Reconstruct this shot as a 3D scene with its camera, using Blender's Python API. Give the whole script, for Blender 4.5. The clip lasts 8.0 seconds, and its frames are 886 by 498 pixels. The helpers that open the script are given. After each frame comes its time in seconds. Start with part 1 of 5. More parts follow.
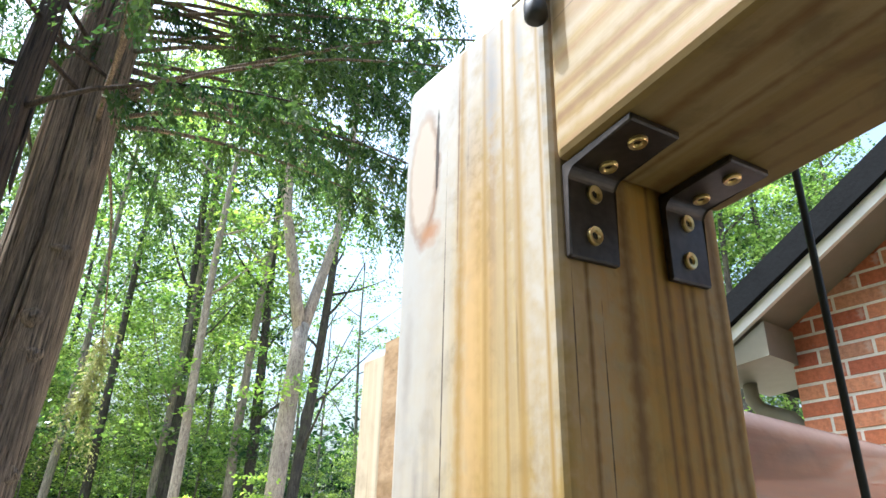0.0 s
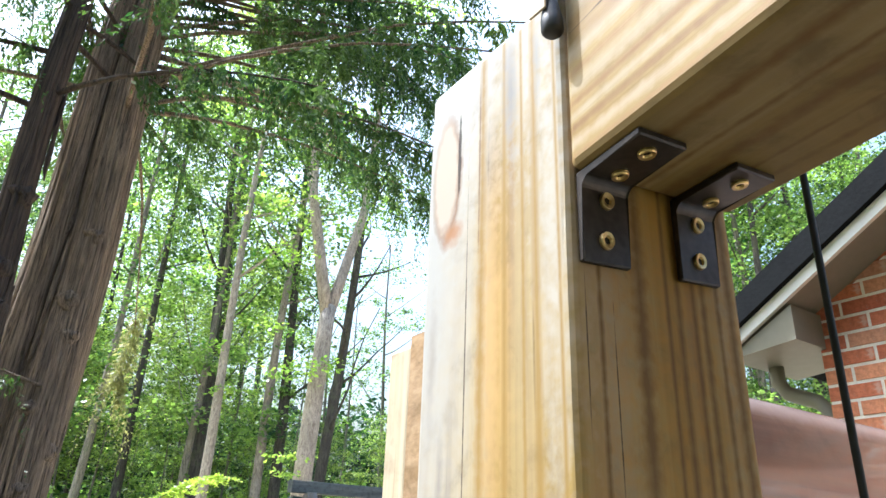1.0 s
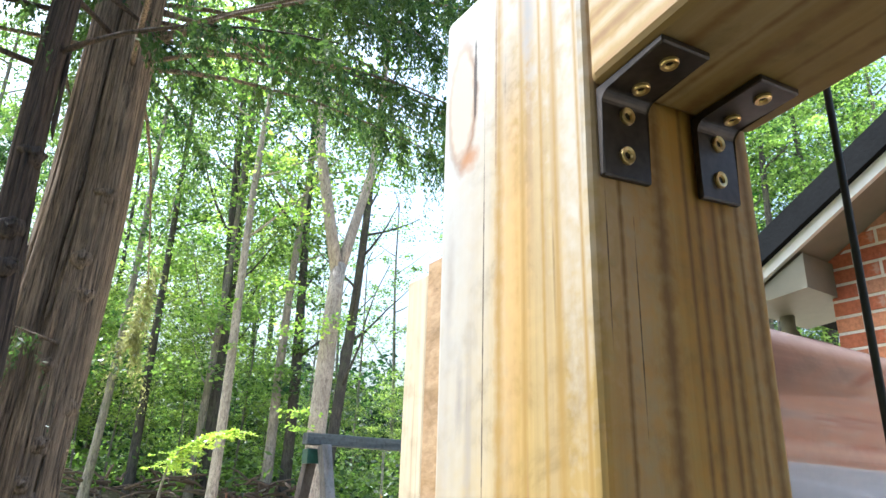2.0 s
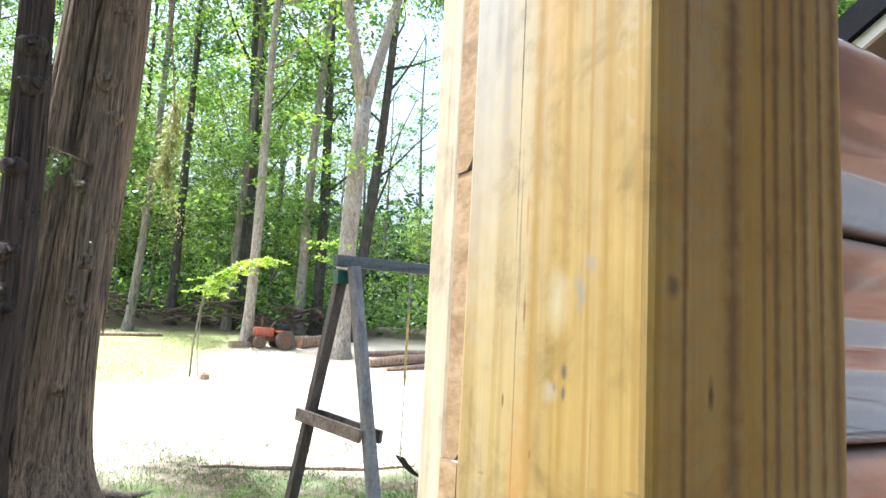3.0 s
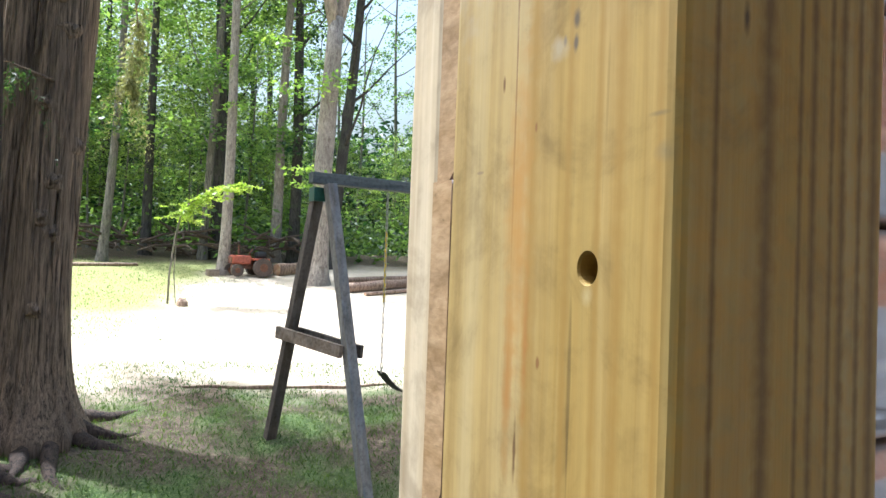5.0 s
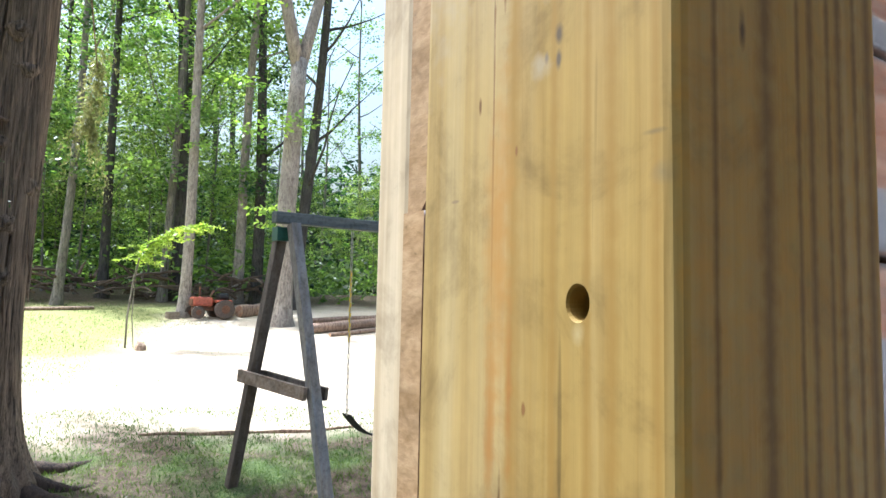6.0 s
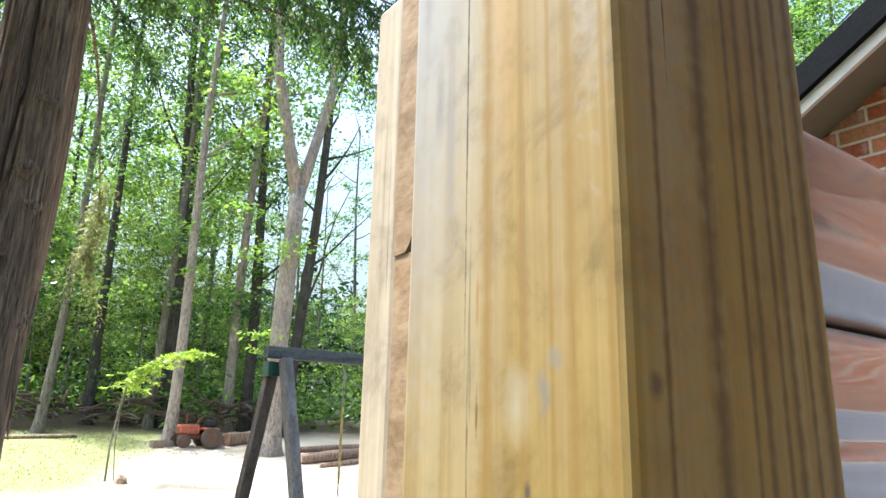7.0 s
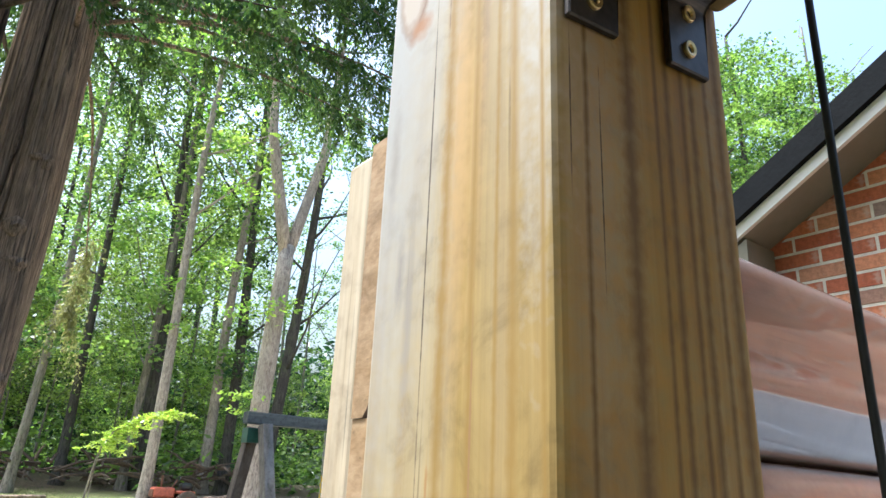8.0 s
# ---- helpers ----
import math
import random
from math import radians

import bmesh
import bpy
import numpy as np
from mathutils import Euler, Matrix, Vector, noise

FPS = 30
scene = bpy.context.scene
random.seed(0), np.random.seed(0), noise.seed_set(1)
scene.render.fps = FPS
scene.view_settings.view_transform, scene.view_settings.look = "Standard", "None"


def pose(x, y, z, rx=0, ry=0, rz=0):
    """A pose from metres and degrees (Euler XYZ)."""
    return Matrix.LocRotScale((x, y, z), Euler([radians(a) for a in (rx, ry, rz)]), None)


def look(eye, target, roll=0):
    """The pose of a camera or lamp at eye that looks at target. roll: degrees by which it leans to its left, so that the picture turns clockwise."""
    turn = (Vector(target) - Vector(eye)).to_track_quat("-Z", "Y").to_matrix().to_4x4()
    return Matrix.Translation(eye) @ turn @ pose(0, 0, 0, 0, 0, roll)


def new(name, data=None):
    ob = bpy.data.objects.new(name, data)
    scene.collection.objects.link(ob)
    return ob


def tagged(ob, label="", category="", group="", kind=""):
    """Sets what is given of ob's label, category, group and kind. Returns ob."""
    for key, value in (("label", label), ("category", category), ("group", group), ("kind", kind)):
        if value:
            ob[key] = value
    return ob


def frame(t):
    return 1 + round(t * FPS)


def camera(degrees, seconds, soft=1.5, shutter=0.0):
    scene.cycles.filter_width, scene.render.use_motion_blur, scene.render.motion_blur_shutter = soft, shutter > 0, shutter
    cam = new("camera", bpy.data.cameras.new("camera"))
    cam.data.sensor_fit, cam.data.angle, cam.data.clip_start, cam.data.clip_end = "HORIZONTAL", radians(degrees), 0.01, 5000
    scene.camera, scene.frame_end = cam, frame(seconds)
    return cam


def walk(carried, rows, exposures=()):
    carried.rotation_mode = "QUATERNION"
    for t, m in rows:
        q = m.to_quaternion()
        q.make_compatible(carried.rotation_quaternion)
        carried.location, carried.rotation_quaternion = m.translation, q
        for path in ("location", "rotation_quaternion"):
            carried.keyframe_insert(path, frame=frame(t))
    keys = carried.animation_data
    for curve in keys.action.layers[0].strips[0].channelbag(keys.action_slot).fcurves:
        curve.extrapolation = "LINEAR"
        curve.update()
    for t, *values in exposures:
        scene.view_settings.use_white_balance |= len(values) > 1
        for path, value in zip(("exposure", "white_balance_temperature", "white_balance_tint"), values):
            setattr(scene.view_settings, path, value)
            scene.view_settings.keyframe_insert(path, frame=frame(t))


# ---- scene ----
cam = camera(64.5, 8.0)

EXPOSURE = 1.50
PATH = [
    (0, (-0.222, -0.2088, 1.607), (0.8585, 1.2441, 2.457), 1.5),
    (0.5, (-0.2304, -0.2246, 1.625), (0.7661, 1.2263, 2.574), 2.5),
    (1, (-0.2375, -0.2325, 1.607), (0.7983, 1.2785, 2.407), 2.2),
    (2.5, (-0.233, -0.2096, 1.558), (0.8063, 1.4054, 2.115), 2.0),
    (3, (-0.2196, -0.1919, 1.476), (0.8363, 1.4887, 1.727), 3.0),
    (3.5, (-0.2061, -0.1732, 1.394), (0.8941, 1.4803, 1.631), 2.5),
    (4, (-0.2059, -0.1642, 1.379), (0.871, 1.5159, 1.514), 2.5),
    (4.5, (-0.2039, -0.1622, 1.363), (0.8879, 1.5115, 1.418), 2.7),
    (6, (-0.184, -0.1257, 1.361), (1.0168, 1.4655, 1.531), 1.2),
    (6.5, (-0.1883, -0.1366, 1.41), (0.9992, 1.4379, 1.747), 1.2),
    (7, (-0.1926, -0.1485, 1.485), (0.9791, 1.3923, 1.987), 1.3),
    (7.5, (-0.1987, -0.1534, 1.499), (0.952, 1.39, 2.041), 1.4),
    (8, (-0.1983, -0.1794, 1.537), (0.964, 1.3057, 2.204), 2.5),
]
walk(cam, [(t, look(eye, target, roll)) for t, eye, target, roll in PATH], exposures=[(t, EXPOSURE + e, 5180, 9) for t, e in ((0, 0.1), (1, 0.2), (2.5, 0.28), (3.2, 0.2), (4, -0.12), (4.5, -0.26), (6, -0.2), (6.5, -0.16), (7, -0.10), (8, -0.10))])

# ---- light ----
SUN = Vector((-0.60, 0.60, 1.90)).normalized()
sun_el = math.asin(SUN.z)
world = bpy.data.worlds.new("world")
scene.world = world
world.use_nodes = True
wn = world.node_tree.nodes
sky = wn.new("ShaderNodeTexSky")
sky.sky_type, sky.sun_disc = "NISHITA", False
sky.sun_elevation, sky.sun_rotation = sun_el, math.atan2(SUN.x, SUN.y)
sky.dust_density, sky.air_density, sky.ozone_density = 10.0, 1.9, 1.0
world.node_tree.links.new(sky.outputs[0], wn["Background"].inputs[0])
wn["Background"].inputs[1].default_value = 0.15
lamp = bpy.data.lights.new("sun", "SUN")
lamp.energy, lamp.angle, lamp.color = 3.7, radians(0.6), (1.0, 0.96, 0.88)
sun = new("sun", lamp)
sun.matrix_basis = look(SUN * 30, (0, 0, 0))


# ---- small helpers ----
def thing(name, loc, label, category, group="", kind=""):
    ob = new(name)
    ob.location = loc
    return tagged(ob, label, category, group, kind)


def root_of(ob):
    while ob.parent:
        ob = ob.parent
    return ob


def mesh_of(name, bm, mat, smooth=False):
    me = bpy.data.meshes.new(name)
    bmesh.ops.recalc_face_normals(bm, faces=bm.faces)
    bm.to_mesh(me)
    bm.free()
    if smooth:
        me.polygons.foreach_set("use_smooth", [True] * len(me.polygons))
    me.materials.append(mat)
    return me


def part(name, bm, mat, parent, label="", smooth=False, kind=""):
    """One mesh object under a thing or part; bm is in world coordinates."""
    bmesh.ops.translate(bm, verts=bm.verts, vec=-root_of(parent).location)
    ob = new(name, mesh_of(name, bm, mat, smooth))
    ob.parent = parent
    return tagged(ob, label, kind=kind)


def solo(name, bm, mat, loc, label, category, group="", kind="", smooth=False):
    """A thing that is one mesh; bm is in world coordinates."""
    bmesh.ops.translate(bm, verts=bm.verts, vec=-Vector(loc))
    ob = new(name, mesh_of(name, bm, mat, smooth))
    ob.location = loc
    return tagged(ob, label, category, group, kind)


def add_box(bm, lo, hi, bevel=0.0, m=None):
    lo, hi = Vector(lo), Vector(hi)
    r = bmesh.ops.create_cube(bm, size=1)
    vs = r["verts"]
    for v in vs:
        v.co = Vector(((v.co.x + .5) * (hi.x - lo.x) + lo.x, (v.co.y + .5) * (hi.y - lo.y) + lo.y, (v.co.z + .5) * (hi.z - lo.z) + lo.z))
    if bevel:
        es = list({e for v in vs for e in v.link_edges})
        out = bmesh.ops.bevel(bm, geom=es, offset=bevel, segments=2, affect="EDGES", profile=0.5)
        vs = list({v for v in bm.verts if v.is_valid and v in set(out["verts"])} | {v for v in vs if v.is_valid})
    if m:
        bmesh.ops.transform(bm, matrix=m, verts=vs)
    return bm


def box(lo, hi, bevel=0.0, m=None):
    return add_box(bmesh.new(), lo, hi, bevel, m)


def add_tube(bm, pts, radii, segs=10, wob=0.0, flutes=0, depth=0.0, seed=0.0, caps=True):
    """A tube along points; wob: roughness of its outline, flutes: ridges round it."""
    pts = [Vector(p) for p in pts]
    if not hasattr(radii, "__len__"):
        radii = [radii] * len(pts)
    rings = []
    u = None
    for i, p in enumerate(pts):
        d = (pts[min(i + 1, len(pts) - 1)] - pts[max(i - 1, 0)]).normalized()
        if u is None:
            u = d.orthogonal().normalized()
        u = (u - d * u.dot(d)).normalized()
        w = d.cross(u)
        ring = []
        for k in range(segs):
            a = 2 * math.pi * k / segs
            r = radii[i]
            if flutes:
                r *= 1 + depth * (noise.noise(Vector((math.cos(a) * flutes, math.sin(a) * flutes, p.z * 0.35 + seed))) + 0.5 * noise.noise(Vector((math.cos(a) * flutes * 2.7, math.sin(a) * flutes * 2.7, p.z * 0.8 + seed))))
            if wob:
                r *= 1 + wob * noise.noise(Vector((math.cos(a) * 1.5 + seed, math.sin(a) * 1.5, p.z * 1.2)))
            ring.append(bm.verts.new(p + (u * math.cos(a) + w * math.sin(a)) * r))
        rings.append(ring)
    for a, b in zip(rings, rings[1:]):
        for k in range(segs):
            bm.faces.new((a[k], a[(k + 1) % segs], b[(k + 1) % segs], b[k]))
    if caps:
        bm.faces.new(rings[0][::-1])
        bm.faces.new(rings[-1])
    return bm


def tube(*a, **k):
    return add_tube(bmesh.new(), *a, **k)


def bar(a, b, w, h, bevel=0.004, up=(0, 0, 1)):
    """A squared timber from a to b, w wide and h high."""
    a, b = Vector(a), Vector(b)
    d = (b - a).normalized()
    s = d.cross(Vector(up)).normalized()
    t = s.cross(d)
    m = Matrix((s, d, t)).transposed().to_4x4()
    m.translation = a
    return box((-w / 2, 0, -h / 2), (w / 2, (b - a).length, h / 2), bevel, m)


def quads(name, co, mat):
    """A mesh of loose quads from an array (n, 4, 3)."""
    n = len(co)
    me = bpy.data.meshes.new(name)
    me.vertices.add(4 * n)
    me.vertices.foreach_set("co", np.ascontiguousarray(co, dtype=np.float32).ravel())
    me.loops.add(4 * n)
    me.loops.foreach_set("vertex_index", np.arange(4 * n, dtype=np.int32))
    me.polygons.add(n)
    me.polygons.foreach_set("loop_start", np.arange(0, 4 * n, 4, dtype=np.int32))
    me.update(calc_edges=True)
    me.materials.append(mat)
    return me


def leaves(rng, pos, size, flat=0.5, width=0.6, along=None):
    """Diamond leaves at positions; flat: how level they lie; along: their directions."""
    n = len(pos)
    d = rng.normal(size=(n, 3)) if along is None else along + rng.normal(size=(n, 3)) * 0.25
    if along is None:
        d[:, 2] *= 1 - flat
        d[:, 2] -= 0.25
    d /= np.linalg.norm(d, axis=1)[:, None] + 1e-9
    s = np.cross(d, rng.normal(size=(n, 3)) * 0.6 + np.array((0, 0, 1.0)))
    s /= np.linalg.norm(s, axis=1)[:, None] + 1e-9
    L = (size * rng.uniform(0.6, 1.3, n))[:, None]
    return np.stack((pos, pos + d * L * .5 + s * L * width * .5, pos + d * L, pos + d * L * .5 - s * L * width * .5), axis=1)


# ---- materials ----
def material(name):
    mat = bpy.data.materials.new(name)
    mat.use_nodes = True
    nt = mat.node_tree
    return mat, nt, nt.nodes["Principled BSDF"]


def node(nt, kind, **inputs):
    n = nt.nodes.new(kind)
    for k, v in inputs.items():
        n.inputs[k.replace("_", " ")].default_value = v
    return n


def coords(nt, scale=(1, 1, 1), space="Object"):
    tc = nt.nodes.new("ShaderNodeTexCoord")
    mp = nt.nodes.new("ShaderNodeMapping")
    mp.inputs["Scale"].default_value = scale
    nt.links.new(tc.outputs[space], mp.inputs[0])
    return mp.outputs[0]


def tex_noise(nt, vec, scale, detail=4.0, rough=0.55, distort=0.0):
    n = node(nt, "ShaderNodeTexNoise", Scale=scale, Detail=detail, Roughness=rough, Distortion=distort)
    nt.links.new(vec, n.inputs["Vector"])
    return n.outputs["Fac"]


def ramp(nt, fac, stops, mode="LINEAR"):
    r = nt.nodes.new("ShaderNodeValToRGB")
    r.color_ramp.interpolation = mode
    while len(r.color_ramp.elements) < len(stops):
        r.color_ramp.elements.new(0.5)
    for e, (p, c) in zip(r.color_ramp.elements, stops):
        e.position = p
        e.color = (*c, 1) if hasattr(c, "__len__") else (c, c, c, 1)
    nt.links.new(fac, r.inputs[0])
    return r.outputs[0]


def mix(nt, fac, a, b, mode="MIX"):
    m = nt.nodes.new("ShaderNodeMix")
    m.data_type, m.blend_type = "RGBA", mode
    for sock, v in ((m.inputs[0], fac), (m.inputs[6], a), (m.inputs[7], b)):
        if hasattr(v, "is_linked"):
            nt.links.new(v, sock)
        elif hasattr(v, "__len__"):
            sock.default_value = (*v, 1)
        else:
            sock.default_value = v
    return m.outputs[2]


def mathn(nt, op, a, b=0.0, clamp=False):
    m = nt.nodes.new("ShaderNodeMath")
    m.operation, m.use_clamp = op, clamp
    for sock, v in ((m.inputs[0], a), (m.inputs[1], b)):
        if hasattr(v, "is_linked"):
            nt.links.new(v, sock)
        else:
            sock.default_value = v
    return m.outputs[0]


def bump(nt, bsdf, height, strength=0.3, distance=0.002):
    b = node(nt, "ShaderNodeBump", Strength=strength, Distance=distance)
    nt.links.new(height, b.inputs["Height"])
    nt.links.new(b.outputs[0], bsdf.inputs["Normal"])


def plain(name, color, rough=0.6, metal=0.0, grain=40.0, vary=0.25, bumpy=0.2, dist=0.001, coat=0.0):
    """Paint, metal, rubber: one colour with stains and fine grain."""
    mat, nt, b = material(name)
    v = coords(nt)
    f = tex_noise(nt, v, grain, 5)
    g = tex_noise(nt, v, grain * 0.12, 3)
    lo = tuple(c * (1 - vary) for c in color)
    hi = tuple(min(1, c * (1 + vary)) for c in color)
    c = ramp(nt, mathn(nt, "ADD", mathn(nt, "MULTIPLY", f, 0.5), mathn(nt, "MULTIPLY", g, 0.5)), [(0.35, lo), (0.65, hi)])
    nt.links.new(c, b.inputs["Base Color"])
    b.inputs["Roughness"].default_value, b.inputs["Metallic"].default_value = rough, metal
    b.inputs["Coat Weight"].default_value = coat
    bump(nt, b, f, bumpy, dist)
    return mat


def timber(name, stops, axis="z", bands=55.0, stretch=0.06, gray=0.35, gray_color=(0.36, 0.32, 0.27), marks=(), rough=0.62, shift=(0, 0, 0), coat=0.0, fine=0.25, weather=False, metal=0.0, turn=0.0):
    """Sawn softwood: wavy growth bands along an axis, fine fibre, weathered grey patches, knots as marks (centre, radii, colour)."""
    mat, nt, b = material(name)
    sc = {"x": (stretch, 1, 1), "y": (1, stretch, 1), "z": (1, 1, stretch)}[axis]
    raw = coords(nt)
    if turn:
        tm = nt.nodes.new("ShaderNodeMapping")
        tm.inputs["Rotation"].default_value = (0, 0, turn)
        nt.links.new(raw, tm.inputs[0])
        raw = tm.outputs[0]
    mp = nt.nodes.new("ShaderNodeMapping")
    mp.inputs["Scale"].default_value = sc
    mp.inputs["Location"].default_value = shift
    nt.links.new(raw, mp.inputs[0])
    v = mp.outputs[0]
    big = tex_noise(nt, v, bands * 0.55, 2, 0.45, 0.6)
    rings = tex_noise(nt, v, bands * 2.0, 3, 0.6, 0.4)
    fib = tex_noise(nt, v, 380, 4, 0.7)
    grain = mathn(nt, "ADD", mathn(nt, "MULTIPLY", big, 0.62), mathn(nt, "MULTIPLY", rings, 0.38))
    col = ramp(nt, grain, stops)
    col = mix(nt, fine, col, ramp(nt, fib, [(0.3, 0.45), (0.6, 1.0)]), "MULTIPLY")
    gr = tex_noise(nt, v, 14, 4, 0.6, 0.3)
    worn = mathn(nt, "MULTIPLY", ramp(nt, gr, [(0.44, 0.0), (0.62, 1.0)]), gray)
    if weather:
        sep = nt.nodes.new("ShaderNodeSeparateXYZ")
        nt.links.new(raw, sep.inputs[0])
        worn = mathn(nt, "MULTIPLY", worn, mathn(nt, "ADD", mathn(nt, "MULTIPLY", mathn(nt, "SUBTRACT", sep.outputs["Z"], 1.45), 3.5, True), 0.15), True)
    col = mix(nt, worn, col, gray_color)
    pores = ramp(nt, tex_noise(nt, v, 260, 2, 0.5), [(0.27, 0.35), (0.33, 1.0)])
    col = mix(nt, 0.6, col, pores, "MULTIPLY")
    smudge = tex_noise(nt, raw, 34, 6, 0.65, 0.4)
    col = mix(nt, 0.8, col, ramp(nt, smudge, [(0.34, (0.66, 0.64, 0.62)), (0.48, (1.0, 1.0, 1.0)), (0.66, (1.14, 1.13, 1.12))]), "MULTIPLY")
    wob = nt.nodes.new("ShaderNodeTexNoise")
    wob.inputs["Scale"].default_value = 170
    wob.inputs["Detail"].default_value = 4
    nt.links.new(raw, wob.inputs["Vector"])
    for centre, radii, color, hard, *ragged in marks:
        m2 = nt.nodes.new("ShaderNodeMapping")
        m2.vector_type = "TEXTURE"
        m2.inputs["Location"].default_value = centre
        m2.inputs["Scale"].default_value = radii
        nt.links.new(raw, m2.inputs[0])
        ln = nt.nodes.new("ShaderNodeVectorMath")
        ln.operation = "LENGTH"
        nt.links.new(m2.outputs[0], ln.inputs[0])
        e = mathn(nt, "ADD", ln.outputs["Value"], mathn(nt, "MULTIPLY", mathn(nt, "SUBTRACT", wob.outputs["Fac"], 0.5), ragged[0] if ragged else 1.3))
        fac = ramp(nt, e, [(max(0.0, 1 - hard), 1.0), (1.0, 0.0)])
        col = mix(nt, mathn(nt, "MULTIPLY", fac, 0.85), col, color)
    nt.links.new(col, b.inputs["Base Color"])
    b.inputs["Roughness"].default_value = rough
    b.inputs["Specular IOR Level"].default_value = 0.22
    b.inputs["Metallic"].default_value = metal
    b.inputs["Coat Weight"].default_value = coat
    b.inputs["Coat Roughness"].default_value = 0.10
    b.inputs["Coat IOR"].default_value = 1.8
    h = mathn(nt, "ADD", mathn(nt, "MULTIPLY", rings, 0.5), mathn(nt, "MULTIPLY", fib, 0.5))
    bump(nt, b, h, 0.35, 0.0012)
    return mat


def bark(name, dark, light, scale=9.0, stretch=0.12, depth=0.02, moss=0.0):
    mat, nt, b = material(name)
    v = coords(nt, (1, 1, stretch))
    ridges = tex_noise(nt, v, scale * 3, 6, 0.65, 0.8)
    fine = tex_noise(nt, v, scale * 16, 4, 0.6)
    patch = tex_noise(nt, coords(nt), 1.3, 3)
    h = mathn(nt, "ADD", mathn(nt, "MULTIPLY", ridges, 0.7), mathn(nt, "MULTIPLY", fine, 0.3))
    mid = tuple((a + c) / 2 for a, c in zip(dark, light))
    col = ramp(nt, h, [(0.40, dark), (0.49, mid), (0.60, light)])
    col = mix(nt, mathn(nt, "MULTIPLY", ramp(nt, patch, [(0.45, 0.0), (0.65, 1.0)]), 0.5), col, tuple(c * 0.6 for c in mid))
    if moss:
        col = mix(nt, mathn(nt, "MULTIPLY", ramp(nt, tex_noise(nt, coords(nt), 4, 4), [(0.52, 0.0), (0.62, 1.0)]), moss), col, (0.10, 0.13, 0.05))
    nt.links.new(col, b.inputs["Base Color"])
    b.inputs["Roughness"].default_value = 0.9
    bump(nt, b, h, 0.9, depth)
    return mat


def leaf(name, a, b_col, thru, gloss=0.35):
    """Leaf blades that let some light through; each blade has its own tint."""
    mat, nt, b = material(name)
    geo = nt.nodes.new("ShaderNodeNewGeometry")
    rnd = geo.outputs["Random Per Island"]
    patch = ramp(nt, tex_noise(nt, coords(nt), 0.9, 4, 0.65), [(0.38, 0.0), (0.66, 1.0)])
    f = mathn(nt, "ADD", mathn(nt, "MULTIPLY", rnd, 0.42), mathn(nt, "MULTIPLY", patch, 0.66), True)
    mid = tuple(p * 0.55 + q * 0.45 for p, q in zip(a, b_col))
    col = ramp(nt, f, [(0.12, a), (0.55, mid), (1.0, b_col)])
    nt.links.new(col, b.inputs["Base Color"])
    b.inputs["Roughness"].default_value = gloss
    tr = nt.nodes.new("ShaderNodeBsdfTranslucent")
    nt.links.new(mix(nt, 1.0, col, thru, "MULTIPLY"), tr.inputs["Color"])
    ms = nt.nodes.new("ShaderNodeMixShader")
    ms.inputs[0].default_value = 0.55
    nt.links.new(b.outputs[0], ms.inputs[1])
    nt.links.new(tr.outputs[0], ms.inputs[2])
    nt.links.new(ms.outputs[0], nt.nodes["Material Output"].inputs["Surface"])
    return mat


